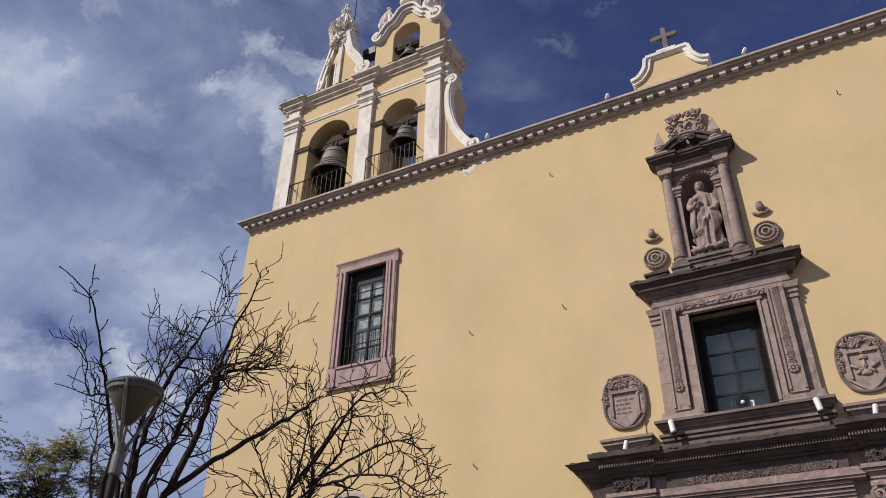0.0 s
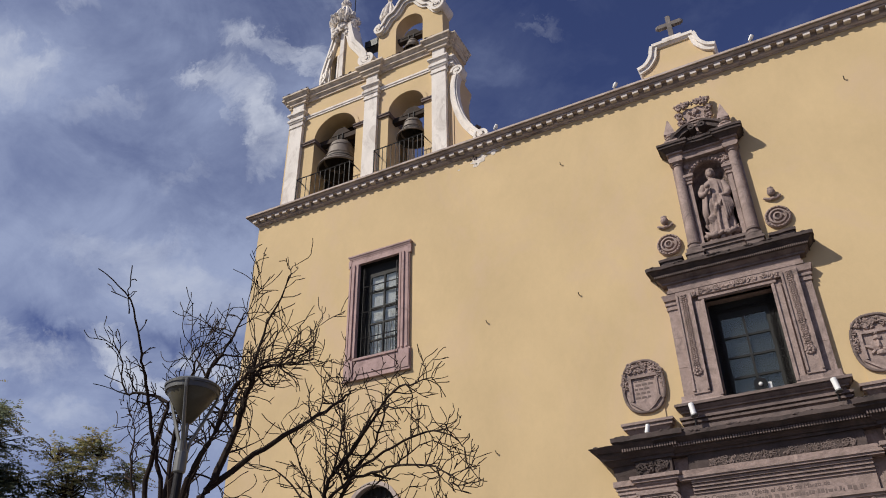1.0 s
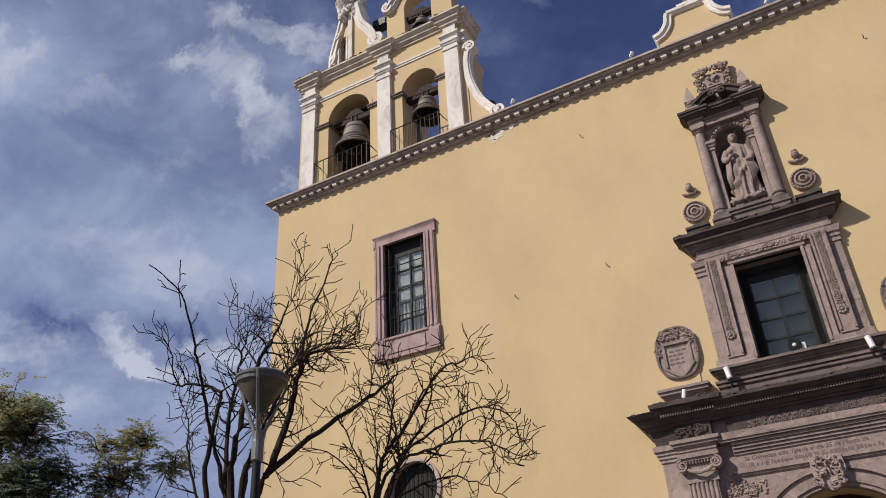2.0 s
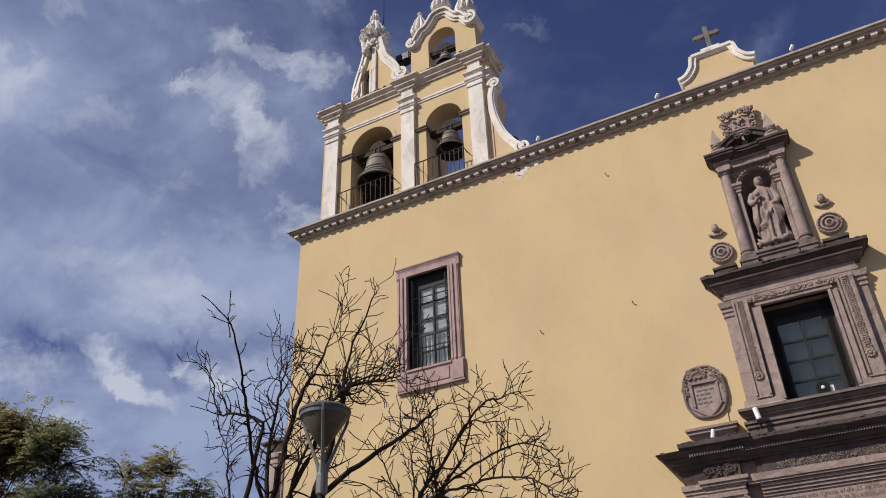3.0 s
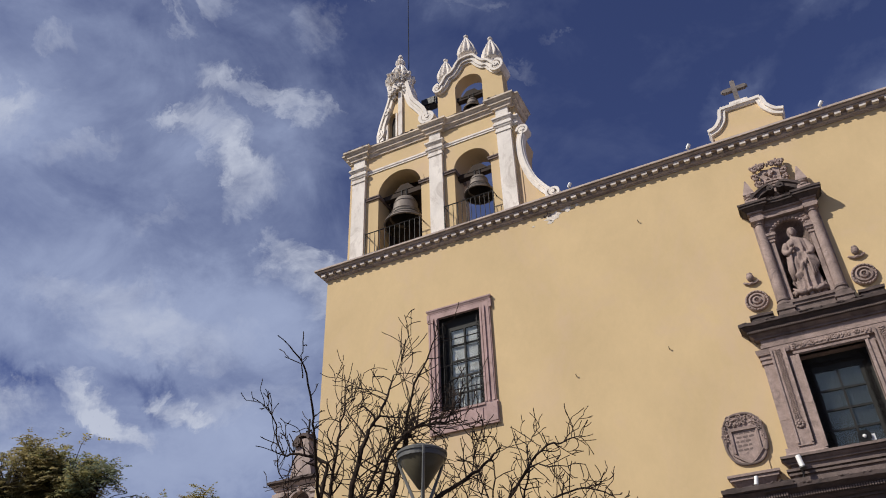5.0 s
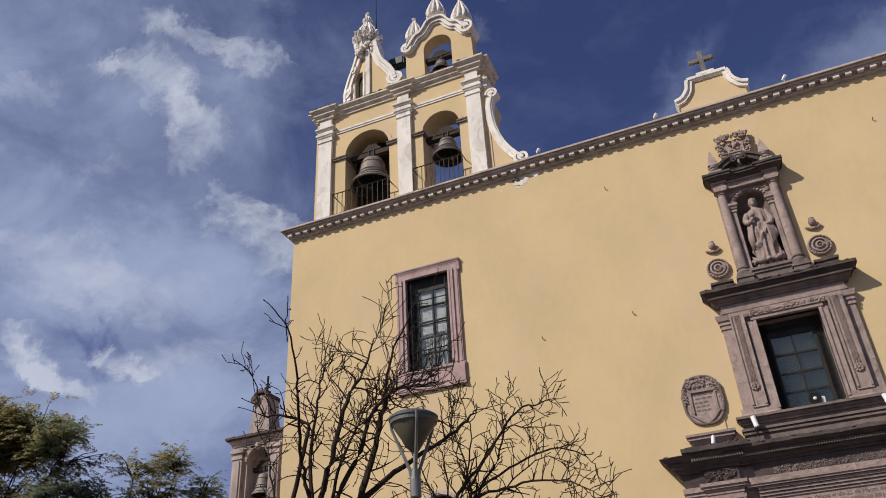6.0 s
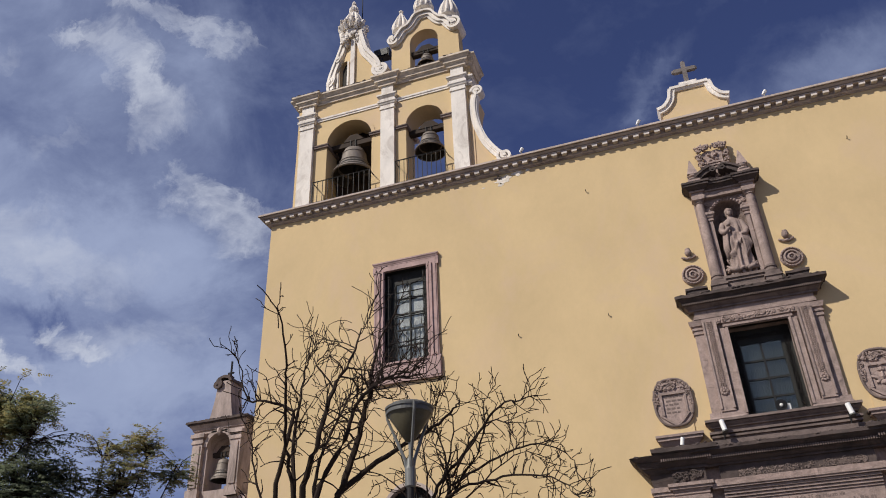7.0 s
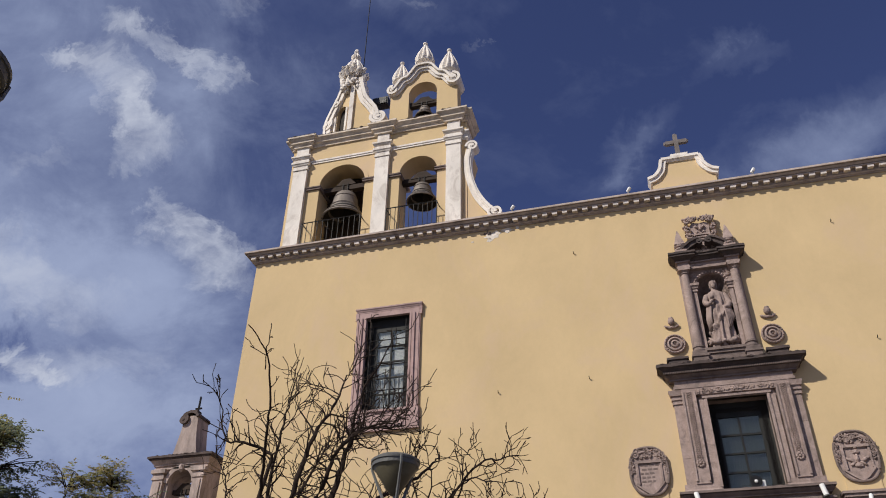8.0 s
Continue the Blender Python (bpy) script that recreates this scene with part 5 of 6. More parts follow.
for s in (-1, 1):
    b = bmesh.new()
    x0, x1 = sorted((AXIS + s * 0.45, AXIS + s * 0.56))
    box(b, x0, x1, NF - 0.05, NF + 0.02, 11.78, 13.62)
    courses(b, x0, x1, NF - 0.05, NF + 0.02, [(13.62, 13.67, 0.03), (13.67, 13.72, 0.015), (13.72, 13.80, 0.04, 0.07), (13.80, 13.88, 0.09)])
    part("niche_jamb", b, STONE, portal)
    # column in drums
    c = AXIS + s * 0.70
    col = bmesh.new()
    courses(col, c - 0.15, c + 0.15, NF - 0.23, NF + 0.05, [(11.52, 11.62, 0.04)])
    lathe(col, [(0.19, 0), (0.20, 0.04), (0.19, 0.08), (0.155, 0.10), (0.15, 0.14), (0.175, 0.16), (0.17, 0.20), (0.14, 0.22)], c, NF - 0.07, 11.62, 20)
    base_ = part("column", col, DARKSTONE, portal)
    z0 = 11.84
    for k, h in enumerate((0.62, 0.55, 0.70, 0.49)):
        d = bmesh.new()
        r0, r1 = 0.135 - 0.006 * k, 0.130 - 0.006 * k
        lathe(d, [(r0 - 0.006, 0), (r0, 0.012), (r1, h - 0.012), (r1 - 0.006, h)], c, NF - 0.07, z0, 18)
        part("drum", d, STONE, base_)
        z0 += h
    d = bmesh.new()
    lathe(d, [(0.115, 0), (0.14, 0.02), (0.12, 0.05), (0.16, 0.11)], c, NF - 0.07, z0, 18)
    box(d, c - 0.17, c + 0.17, NF - 0.24, NF + 0.05, z0 + 0.11, z0 + 0.17)
    part("column_capital", d, STONE, base_)
bm = bmesh.new()
courses(bm, AXIS - 0.55, AXIS + 0.55, NF - 0.12, WALL, [(11.24, 11.36, 0.05), (11.36, 11.56, 0.0), (11.56, 11.64, 0.04), (11.64, 11.72, 0.08)])
for s in (-1, 1):
    c = AXIS + s * 0.70
    courses(bm, c - 0.2, c + 0.2, NF - 0.26, WALL, [(11.24, 11.34, 0.03), (11.34, 11.46, 0.0), (11.46, 11.52, 0.03)])
part("niche_pedestal", bm, DARKSTONE, portal)
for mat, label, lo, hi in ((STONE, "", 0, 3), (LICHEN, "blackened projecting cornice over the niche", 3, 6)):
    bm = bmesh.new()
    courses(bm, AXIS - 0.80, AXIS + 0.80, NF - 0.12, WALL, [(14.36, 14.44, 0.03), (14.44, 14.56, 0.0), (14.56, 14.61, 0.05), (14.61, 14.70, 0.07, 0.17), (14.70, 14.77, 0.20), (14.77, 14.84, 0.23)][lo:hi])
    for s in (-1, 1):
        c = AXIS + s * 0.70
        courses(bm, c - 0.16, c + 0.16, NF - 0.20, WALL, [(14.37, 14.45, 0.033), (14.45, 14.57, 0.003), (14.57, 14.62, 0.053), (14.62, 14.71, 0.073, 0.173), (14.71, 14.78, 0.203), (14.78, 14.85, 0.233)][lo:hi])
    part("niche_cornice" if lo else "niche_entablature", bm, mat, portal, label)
# broken curved pediment, pyramids and coat of arms
bm = bmesh.new()
for s in (-1, 1):
    line = smooth_line([(AXIS + s * 0.78, 14.86), (AXIS + s * 0.55, 15.08), (AXIS + s * 0.30, 15.24), (AXIS + s * 0.12, 15.28)], 5)
    if s == 1:
        line = line[::-1]
    band(bm, line, -0.12, 0.02, NF - 0.30, WALL)
    band(bm, line, 0.0, 0.07, NF - 0.36, WALL)
    scroll(bm, AXIS + s * 0.14, 15.19, 0.10, 90, 1.4 * s, NF - 0.36, WALL, 0.05)
part("curved_pediment", bm, LICHEN, portal)
bm = bmesh.new()
carving(bm, AXIS - 0.3, AXIS + 0.3, 14.9, 15.2, NF - 0.02, 30, 0.08, rng, 6, 0.08)
box(bm, AXIS - 0.62, AXIS + 0.62, NF, WALL, 14.84, 15.1)
part("pediment_carving", bm, STONE, portal)
for s in (-1, 1):
    c = AXIS + s * 0.70
    b = bmesh.new()
    box(b, c - 0.17, c + 0.17, NF - 0.37, NF - 0.03, 14.85, 14.95)
    lathe(b, [(0.10, 0), (0.17, 0.05), (0.17, 0.09), (0.10, 0.13), (0.15, 0.16), (0.17, 0.22)], c, NF - 0.20, 14.95, 14)
    hexa(b, [(c - 0.155, NF - 0.355, 15.17), (c + 0.155, NF - 0.355, 15.17), (c + 0.155, NF - 0.045, 15.17), (c - 0.155, NF - 0.045, 15.17)],
         [(c - 0.015, NF - 0.215, 15.73), (c + 0.015, NF - 0.215, 15.73), (c + 0.015, NF - 0.185, 15.73), (c - 0.015, NF - 0.185, 15.73)])
    part("pyramid_finial", b, STONE, portal)
arms = thing("coat_of_arms", AXIS, WALL, 15.28, "carved stone coat of arms with scrolling leaf border", "relief", kind="")
bm = bmesh.new()
slab(bm, [(AXIS - 0.30, 15.52), (AXIS - 0.14, 15.34), (AXIS + 0.14, 15.34), (AXIS + 0.30, 15.52), (AXIS + 0.34, 16.10), (AXIS + 0.18, 16.18), (AXIS, 16.14), (AXIS - 0.18, 16.18), (AXIS - 0.34, 16.10)], WALL - 0.10, WALL + 0.01)
ARMS = Matrix.Translation((AXIS, 0, 15.18)) @ Matrix.Diagonal((0.84, 1.25, 0.98, 1)) @ Matrix.Translation((-AXIS, 0, -15.28))
ARMS.translation.y = -0.25 * WALL
bmesh.ops.transform(bm, matrix=ARMS, verts=bm.verts)
part("plate", bm, STONE, arms)
bm = bmesh.new()
for s in (-1, 1):
    for px, pz, r, a0, turns in ((0.40, 16.22, 0.13, 200, -1.3), (0.43, 15.92, 0.11, 90, -1.2), (0.41, 15.66, 0.12, 160, 1.3), (0.22, 15.40, 0.12, 60, -1.3), (0.18, 16.26, 0.10, 0, 1.2)):
        line = spiral(AXIS + s * px, pz, r, r * 0.25, a0 if s > 0 else 180 - a0, turns * s, 18)
        tube(bm, [(qx, WALL - 0.13 - 0.05 * k / 18, qz) for k, (qx, qz) in enumerate(line)], [0.052 - 0.0012 * k for k in range(19)], 7)
        blob(bm, AXIS + s * px, WALL - 0.17, pz, 0.045, 0.06, 0.045, 0, 1)
    for px, pz, rx, rz, tn in ((0.50, 16.30, 0.12, 0.05, -0.7), (0.53, 16.03, 0.10, 0.045, 0.3), (0.50, 15.76, 0.10, 0.045, 0.8), (0.33, 15.50, 0.13, 0.05, 0.6), (0.30, 16.36, 0.11, 0.05, -1.2)):
        blob(bm, AXIS + s * px, WALL - 0.10, pz, rx, 0.09, rz, tn * s, 1)
for k in range(5):
    blob(bm, AXIS - 0.16 + 0.08 * k, WALL - 0.15, 16.26 + 0.05 * (k % 2), 0.045, 0.06, 0.08, 0, 1)
bmesh.ops.transform(bm, matrix=ARMS, verts=bm.verts)
part("border", bm, STONE, arms)
bm = bmesh.new()
for px, pz, rx, rz, tn in ((-0.11, 15.98, 0.09, 0.05, 0.5), (0.11, 15.98, 0.09, 0.05, -0.5), (0, 15.90, 0.06, 0.08, 0), (-0.12, 15.78, 0.07, 0.06, -0.4), (0.12, 15.78, 0.07, 0.06, 0.4)):
    blob(bm, AXIS + px, WALL - 0.12, pz, rx, 0.06, rz, tn, 1)
for k in range(3):
    box(bm, AXIS - 0.22 + 0.03 * k, AXIS + 0.22 - 0.03 * k, WALL - 0.16 + 0.012 * k, WALL - 0.09, 15.66 - 0.085 * k, 15.71 - 0.085 * k)
bmesh.ops.transform(bm, matrix=ARMS, verts=bm.verts)
part("emblem", bm, STONE, arms)

# round bosses, small cherub heads and their blocks
for c in (AXIS - 1.315, AXIS + 1.315):
    t_ = thing("stone_boss", c, WALL, 11.76, "round stone boss carved in concentric rings", "boss", "portal bosses")
    b = bmesh.new()
    lathe(b, [(0.305, 0), (0.305, 0.07), (0.285, 0.10), (0.255, 0.10), (0.245, 0.05), (0.215, 0.05), (0.205, 0.11), (0.165, 0.12), (0.150, 0.055), (0.115, 0.055), (0.105, 0.12), (0.065, 0.135), (0.05, 0.08), (0.03, 0.08), (0.01, 0.13)], 0, 0, 0, 32)
    bmesh.ops.transform(b, matrix=Matrix.Translation((c, WALL + 0.005, 12.05)) @ Matrix.Rotation(radians(90), 4, "X"), verts=b.verts)
    part("disc", b, STONE, t_)
    b = bmesh.new()
    for k in range(20):
        a = 2 * math.pi * k / 20
        blob(b, c + 0.268 * math.cos(a), WALL - 0.09, 12.05 + 0.268 * math.sin(a), 0.024, 0.03, 0.024, 0, 1)
    tagged(part("bead_ring", b, STONE, t_), kind="stuff")
    t_ = thing("carved_head", c, WALL, 12.56, "small winged head carved in stone", "relief", "carved heads")
    b = bmesh.new()
    blob(b, c, WALL - 0.08, 12.76, 0.10, 0.11, 0.12, 0, 2)
    blob(b, c, WALL - 0.10, 12.84, 0.09, 0.09, 0.06, 0, 1)
    for s in (-1, 1):
        blob(b, c + s * 0.12, WALL - 0.04, 12.61, 0.12, 0.05, 0.045, -s * 0.5, 1)
    blob(b, c, WALL - 0.05, 12.59, 0.10, 0.06, 0.05, 0, 1)
    part("head", b, STONE, t_)
    b = bmesh.new()
    courses(b, c - 0.24, c + 0.24, WALL - 0.24, WALL + 0.01, [(11.24, 11.36, 0.05), (11.36, 11.46, 0.02), (11.46, 11.53, 0.06)])
    part("corner_block", b, LICHEN, portal)


# robed stone figure, plain
def robed_figure(x, y, z, h):
    """A standing figure in a heavy robe and mantle, carved from one stone."""
    b = bmesh.new()
    seg, n, rows__ = 84, 56, []
    prof_ = [(0.0, 0.33, 0.22), (0.10, 0.31, 0.22), (0.25, 0.28, 0.21), (0.42, 0.265, 0.20), (0.55, 0.25, 0.18), (0.66, 0.25, 0.17), (0.745, 0.265, 0.16), (0.785, 0.23, 0.14), (0.815, 0.13, 0.11), (0.835, 0.085, 0.085), (0.87, 0.075, 0.08)]
    shape = smooth_line(prof_, 6)
    for q, rx, ry in shape:
        ring_ = []
        for k in range(seg):
            a = 2 * math.pi * k / seg
            p = Vector((3.2 * math.cos(a), 3.2 * math.sin(a), 3.0 * q))
            wave = 2.4 * noise.noise(p)
            robe = max(0.0, min(1.0, (0.80 - q) * 6))
            fold = 0.19 * math.sin(11 * a + 4 * q + wave) + 0.08 * math.sin(21 * a - 7 * q + 1.5 * wave)
            front = math.cos(a + 1.75)
            # the mantle hangs over one hip in slanting folds
            slant = q - (0.40 + 0.20 * math.sin(a + 1.6) + 0.06 * noise.noise(p * 1.4))
            mantle = 0.46 * (1 / (1 + math.exp(-60 * slant))) * (0.5 + 0.5 * math.cos(34 * slant)) * max(0, 0.72 - q) * 2
            hem = 0.34 * math.exp(-(slant / 0.018) ** 2)
            bulk = 1 + robe * (fold * (0.55 + 0.45 * (q < 0.4)) + (mantle + hem) * max(0.15, front))
            lean = 0.04 * math.sin(q * 3.4)
            ring_.append(b.verts.new((x + lean + rx * bulk * math.cos(a), y + ry * bulk * math.sin(a), z + h * q)))
        rows__.append(ring_)
    for p_, q_ in zip(rows__, rows__[1:]):
        for k in range(seg):
            b.faces.new((p_[k], p_[(k + 1) % seg], q_[(k + 1) % seg], q_[k]))
    b.faces.new(rows__[0])
    b.faces.new(rows__[-1])
    hx, hz = x + 0.015, z + h * 0.922
    blob(b, hx, y - 0.035, hz, 0.088, 0.105, 0.128, 0, 3)
    blob(b, hx, y - 0.10, hz - 0.085, 0.062, 0.06, 0.085, 0, 2)
    blob(b, hx, y - 0.14, hz - 0.005, 0.016, 0.02, 0.03, 0, 1)
    blob(b, hx, y + 0.03, hz + 0.03, 0.115, 0.11, 0.125, 0, 3)
    for s in (-1, 1):
        tube(b, [(hx + s * 0.05, y - 0.06, hz + 0.10), (hx + s * 0.085, y - 0.03, hz + 0.02), (hx + s * 0.08, y - 0.01, hz - 0.10), (hx + s * 0.07, y - 0.01, hz - 0.17)], [0.025, 0.03, 0.03, 0.02], 7)
    # one forearm across the breast, the other lowered with the hanging cloth
    tube(b, smooth_line([(x - 0.22, y - 0.02, z + h * 0.765), (x - 0.29, y - 0.08, z + h * 0.66), (x - 0.22, y - 0.20, z + h * 0.60), (x - 0.09, y - 0.25, z + h * 0.655)], 3), [0.075, 0.085, 0.09, 0.095, 0.09, 0.085, 0.08, 0.06, 0.05, 0.04], 10)
    blob(b, x - 0.10, y - 0.27, z + h * 0.685, 0.07, 0.07, 0.07, 0, 2)
    tube(b, smooth_line([(x + 0.24, y - 0.02, z + h * 0.765), (x + 0.33, y - 0.06, z + h * 0.64), (x + 0.30, y - 0.16, z + h * 0.55), (x + 0.18, y - 0.24, z + h * 0.54)], 3), [0.075, 0.085, 0.095, 0.10, 0.10, 0.09, 0.08, 0.06, 0.05, 0.04], 10)
    for k in range(6):
        xx = x + 0.17 + 0.036 * k
        tube(b, smooth_line([(xx - 0.02, y - 0.22 + 0.02 * k, z + h * 0.56), (xx + 0.03, y - 0.23 + 0.02 * k, z + h * 0.42), (xx + 0.03 + 0.012 * (k % 3), y - 0.21 + 0.02 * k, z + h * (0.22 + 0.03 * k))], 3), [0.03, 0.035, 0.04, 0.04, 0.04, 0.03, 0.02], 7)
    for k in range(4):
        xx = x - 0.31 + 0.03 * k
        tube(b, [(xx + 0.04, y - 0.10 - 0.03 * k, z + h * 0.60), (xx - 0.02, y - 0.12 - 0.03 * k, z + h * 0.40), (xx, y - 0.10 - 0.03 * k, z + h * (0.20 + 0.03 * k))], [0.03, 0.04, 0.02], 7)
    r_ = random.Random(2)
    for k in range(30):
        a = math.pi * (k + 0.5) / 30
        blob(b, x + 0.40 * math.cos(a) + r_.uniform(-0.03, 0.03), y - 0.27 * math.sin(a), z + 0.05 + r_.uniform(0, 0.10) + 0.10 * abs(math.cos(a)), 0.065, 0.06, 0.06, r_.uniform(0, 3), 1)
    for s in (-1, 1):
        tube(b, [(x + s * 0.10, y - 0.26, z + 0.10), (x + s * 0.28, y - 0.22, z + 0.16), (x + s * 0.40, y - 0.12, z + 0.34)], [0.07, 0.06, 0.015], 8)
    ob = part("statue", b, STONE, None, smooth=True)
    return tagged(ob, "pale stone statue of a robed figure standing in a niche", "statue")


robed_figure(AXIS + 0.02, NF + 0.08, 11.75, 2.28)


# lichen crust on the weathered ledges
rng = random.Random(77)
for x0, x1, y, z in ((AXIS - XI + 0.1, AXIS + XI - 0.1, PF - 0.50, 7.02), (AXIS - 3.24, AXIS - 1.68, PF - 0.56, 7.10), (AXIS + 1.68, AXIS + 3.24, PF - 0.56, 7.10), (AXIS - 3.7, AXIS - 3.2, PF - 0.5, 6.96), (AXIS + 3.2, AXIS + 3.7, PF - 0.5, 6.96),
                     (AXIS - 1.90, AXIS + 1.90, SF - 0.36, 11.24), (AXIS - 1.0, AXIS + 1.0, NF - 0.31, 14.84), (AXIS - 1.5, AXIS + 1.5, SF - 0.12, 7.79)):
    b = bmesh.new()
    crust(b, x0, x1, y, z, rng, 46, 0.045)
    tagged(part("lichen", b, LICHEN, portal), "dark lichen crust on a ledge", kind="stuff")


# ---- street lamps ----
def street_lamp(x, y, rim, label):
    """A post with a cone-shaped bowl carried by three arms; rim is the height of the bowl's edge."""
    t_ = thing("street_lamp", x, y, 0, label, "street lamp", "plaza lamps")
    b = bmesh.new()
    lathe(b, [(0.11, 0), (0.11, 0.05), (0.075, 0.08), (0.065, 1.2), (0.052, rim - 1.05)], x, y, 0, 16)
    part("pole", b, IRON, t_)
    b = bmesh.new()
    lathe(b, [(0.055, rim - 1.05), (0.075, rim - 1.03), (0.075, rim - 0.80), (0.055, rim - 0.76), (0.045, rim - 0.66), (0.022, rim - 0.63), (0.02, rim - 0.38)], x, y, 0, 16)
    part("collar", b, ALUMINIUM, t_)
    b = bmesh.new()
    lathe(b, [(0.03, rim - 0.43), (0.06, rim - 0.42), (0.312, rim - 0.04), (0.312, rim - 0.02)], x, y, 0, 32)
    bowl = part("bowl", b, LAMPBOWL, t_, "dusty grey-green bowl", smooth=True)
    b = bmesh.new()
    lathe(b, [(0.313, rim - 0.045), (0.328, rim - 0.04), (0.331, rim + 0.02), (0.318, rim + 0.025), (0.308, rim + 0.01)], x, y, 0, 32)
    part("rim", b, LAMPMETAL, bowl)
    b = bmesh.new()
    lathe(b, [(0.345, rim + 0.02), (0.347, rim + 0.05), (0.28, rim + 0.095), (0.12, rim + 0.12), (0.02, rim + 0.125)], x, y, 0, 32)
    part("cap", b, LAMPMETAL, bowl)
    for k in range(3):
        a = radians(-58 + 120 * k)
        b = bmesh.new()
        ca, sa = math.cos(a), math.sin(a)
        tube(b, [(x + 0.045 * ca, y + 0.045 * sa, rim - 0.80), (x + 0.075 * ca, y + 0.075 * sa, rim - 0.66), (x + 0.335 * ca, y + 0.335 * sa, rim - 0.06), (x + 0.345 * ca, y + 0.345 * sa, rim + 0.05)], [0.030, 0.024, 0.020, 0.02], 6)
        part("arm", b, ALUMINIUM, t_)
    return t_


street_lamp(-6.76, 6.70, 5.31, "grey conical street lamp on a dark post")
street_lamp(-7.32, -0.9, 5.5, "grey conical street lamp near the path")


# ---- bare trees ----
def bare_tree(name, x, y, fork, limbs, seed, label):
    """A leafless tree: one trunk, given limbs, and twigs grown from them."""
    rng_ = random.Random(seed)
    t_ = thing(name, x, y, 0, label, "tree", "bare plaza trees")
    b = bmesh.new()
    tube(b, [(x, y, 0), (x + 0.03, y, 0.5), (x - 0.02, y + 0.02, fork * 0.6), (x, y, fork)], [0.22, 0.16, 0.14, 0.13], 12)
    part("trunk", b, BARK, t_)
    twigs = bmesh.new()

    def grow(start, way, length, r, depth):
        n = max(4, int(length / 0.085))
        pts, rad = [Vector(start)], [r]
        d = way.normalized()
        bend = Vector((rng_.gauss(0, 0.10), rng_.gauss(0, 0.10), rng_.gauss(0.05, 0.10)))
        for k in range(n):
            if rng_.random() < 0.16:
                bend = Vector((rng_.gauss(0, 0.16), rng_.gauss(0, 0.16), rng_.gauss(0.06, 0.15)))
            d = (d + bend + Vector((rng_.gauss(0, 0.10), rng_.gauss(0, 0.10), rng_.gauss(0, 0.10)))).normalized()
            pts.append(pts[-1] + d * (length / n))
            rad.append(max(0.0085, r * (1 - 0.7 * (k + 1) / n)))
        tube(twigs, pts, rad, 4 if depth < 2 else 3)
        if depth < 3:
            for k in range(2, n + 1):
                if rng_.random() < (0.6, 0.34, 0.2)[depth]:
                    side = d.cross(Vector((rng_.gauss(0, 1), rng_.gauss(0, 1), rng_.gauss(0, 1)))).normalized()
                    along = (pts[k] - pts[k - 1]).normalized()
                    grow(pts[k], along * 0.7 + side * 0.75 + Vector((0, 0, 0.15)), length * rng_.uniform(0.42, 0.75), rad[k] * 0.8, depth + 1)

    for line, r0, fill, reach in limbs:
        line = [(x, y, fork - 0.1)] + line if line[0][2] < 5.2 else line
        pts = [Vector(p) for p in smooth_line(line, 5)]
        n = len(pts)
        rad = [max(0.009, r0 * (1 - 0.86 * k / n)) for k in range(n)]
        for k in range(1, n - 1):
            pts[k] = pts[k] + Vector((rng_.gauss(0, 0.014), rng_.gauss(0, 0.014), rng_.gauss(0, 0.014)))
        b = bmesh.new()
        tube(b, pts, rad, 8)
        part("limb", b, BARK, t_)
        for k in range(int(n * 0.34), n):
            for _ in range(int(0.92 * fill + rng_.random())):
                along = (pts[k] - pts[k - 1]).normalized()
                side = along.cross(Vector((rng_.gauss(0, 1), rng_.gauss(0, 1), rng_.gauss(0, 0.6)))).normalized()
                grow(pts[k], along * 0.5 + side + Vector((0, 0, 0.25)), 1.25 * reach * rng_.uniform(0.45, 1.15), min(0.019, rad[k] * 0.7), 1)
    tagged(part("brushwood", twigs, BARK, t_), "tangle of fine bare twigs", kind="stuff")
    return t_


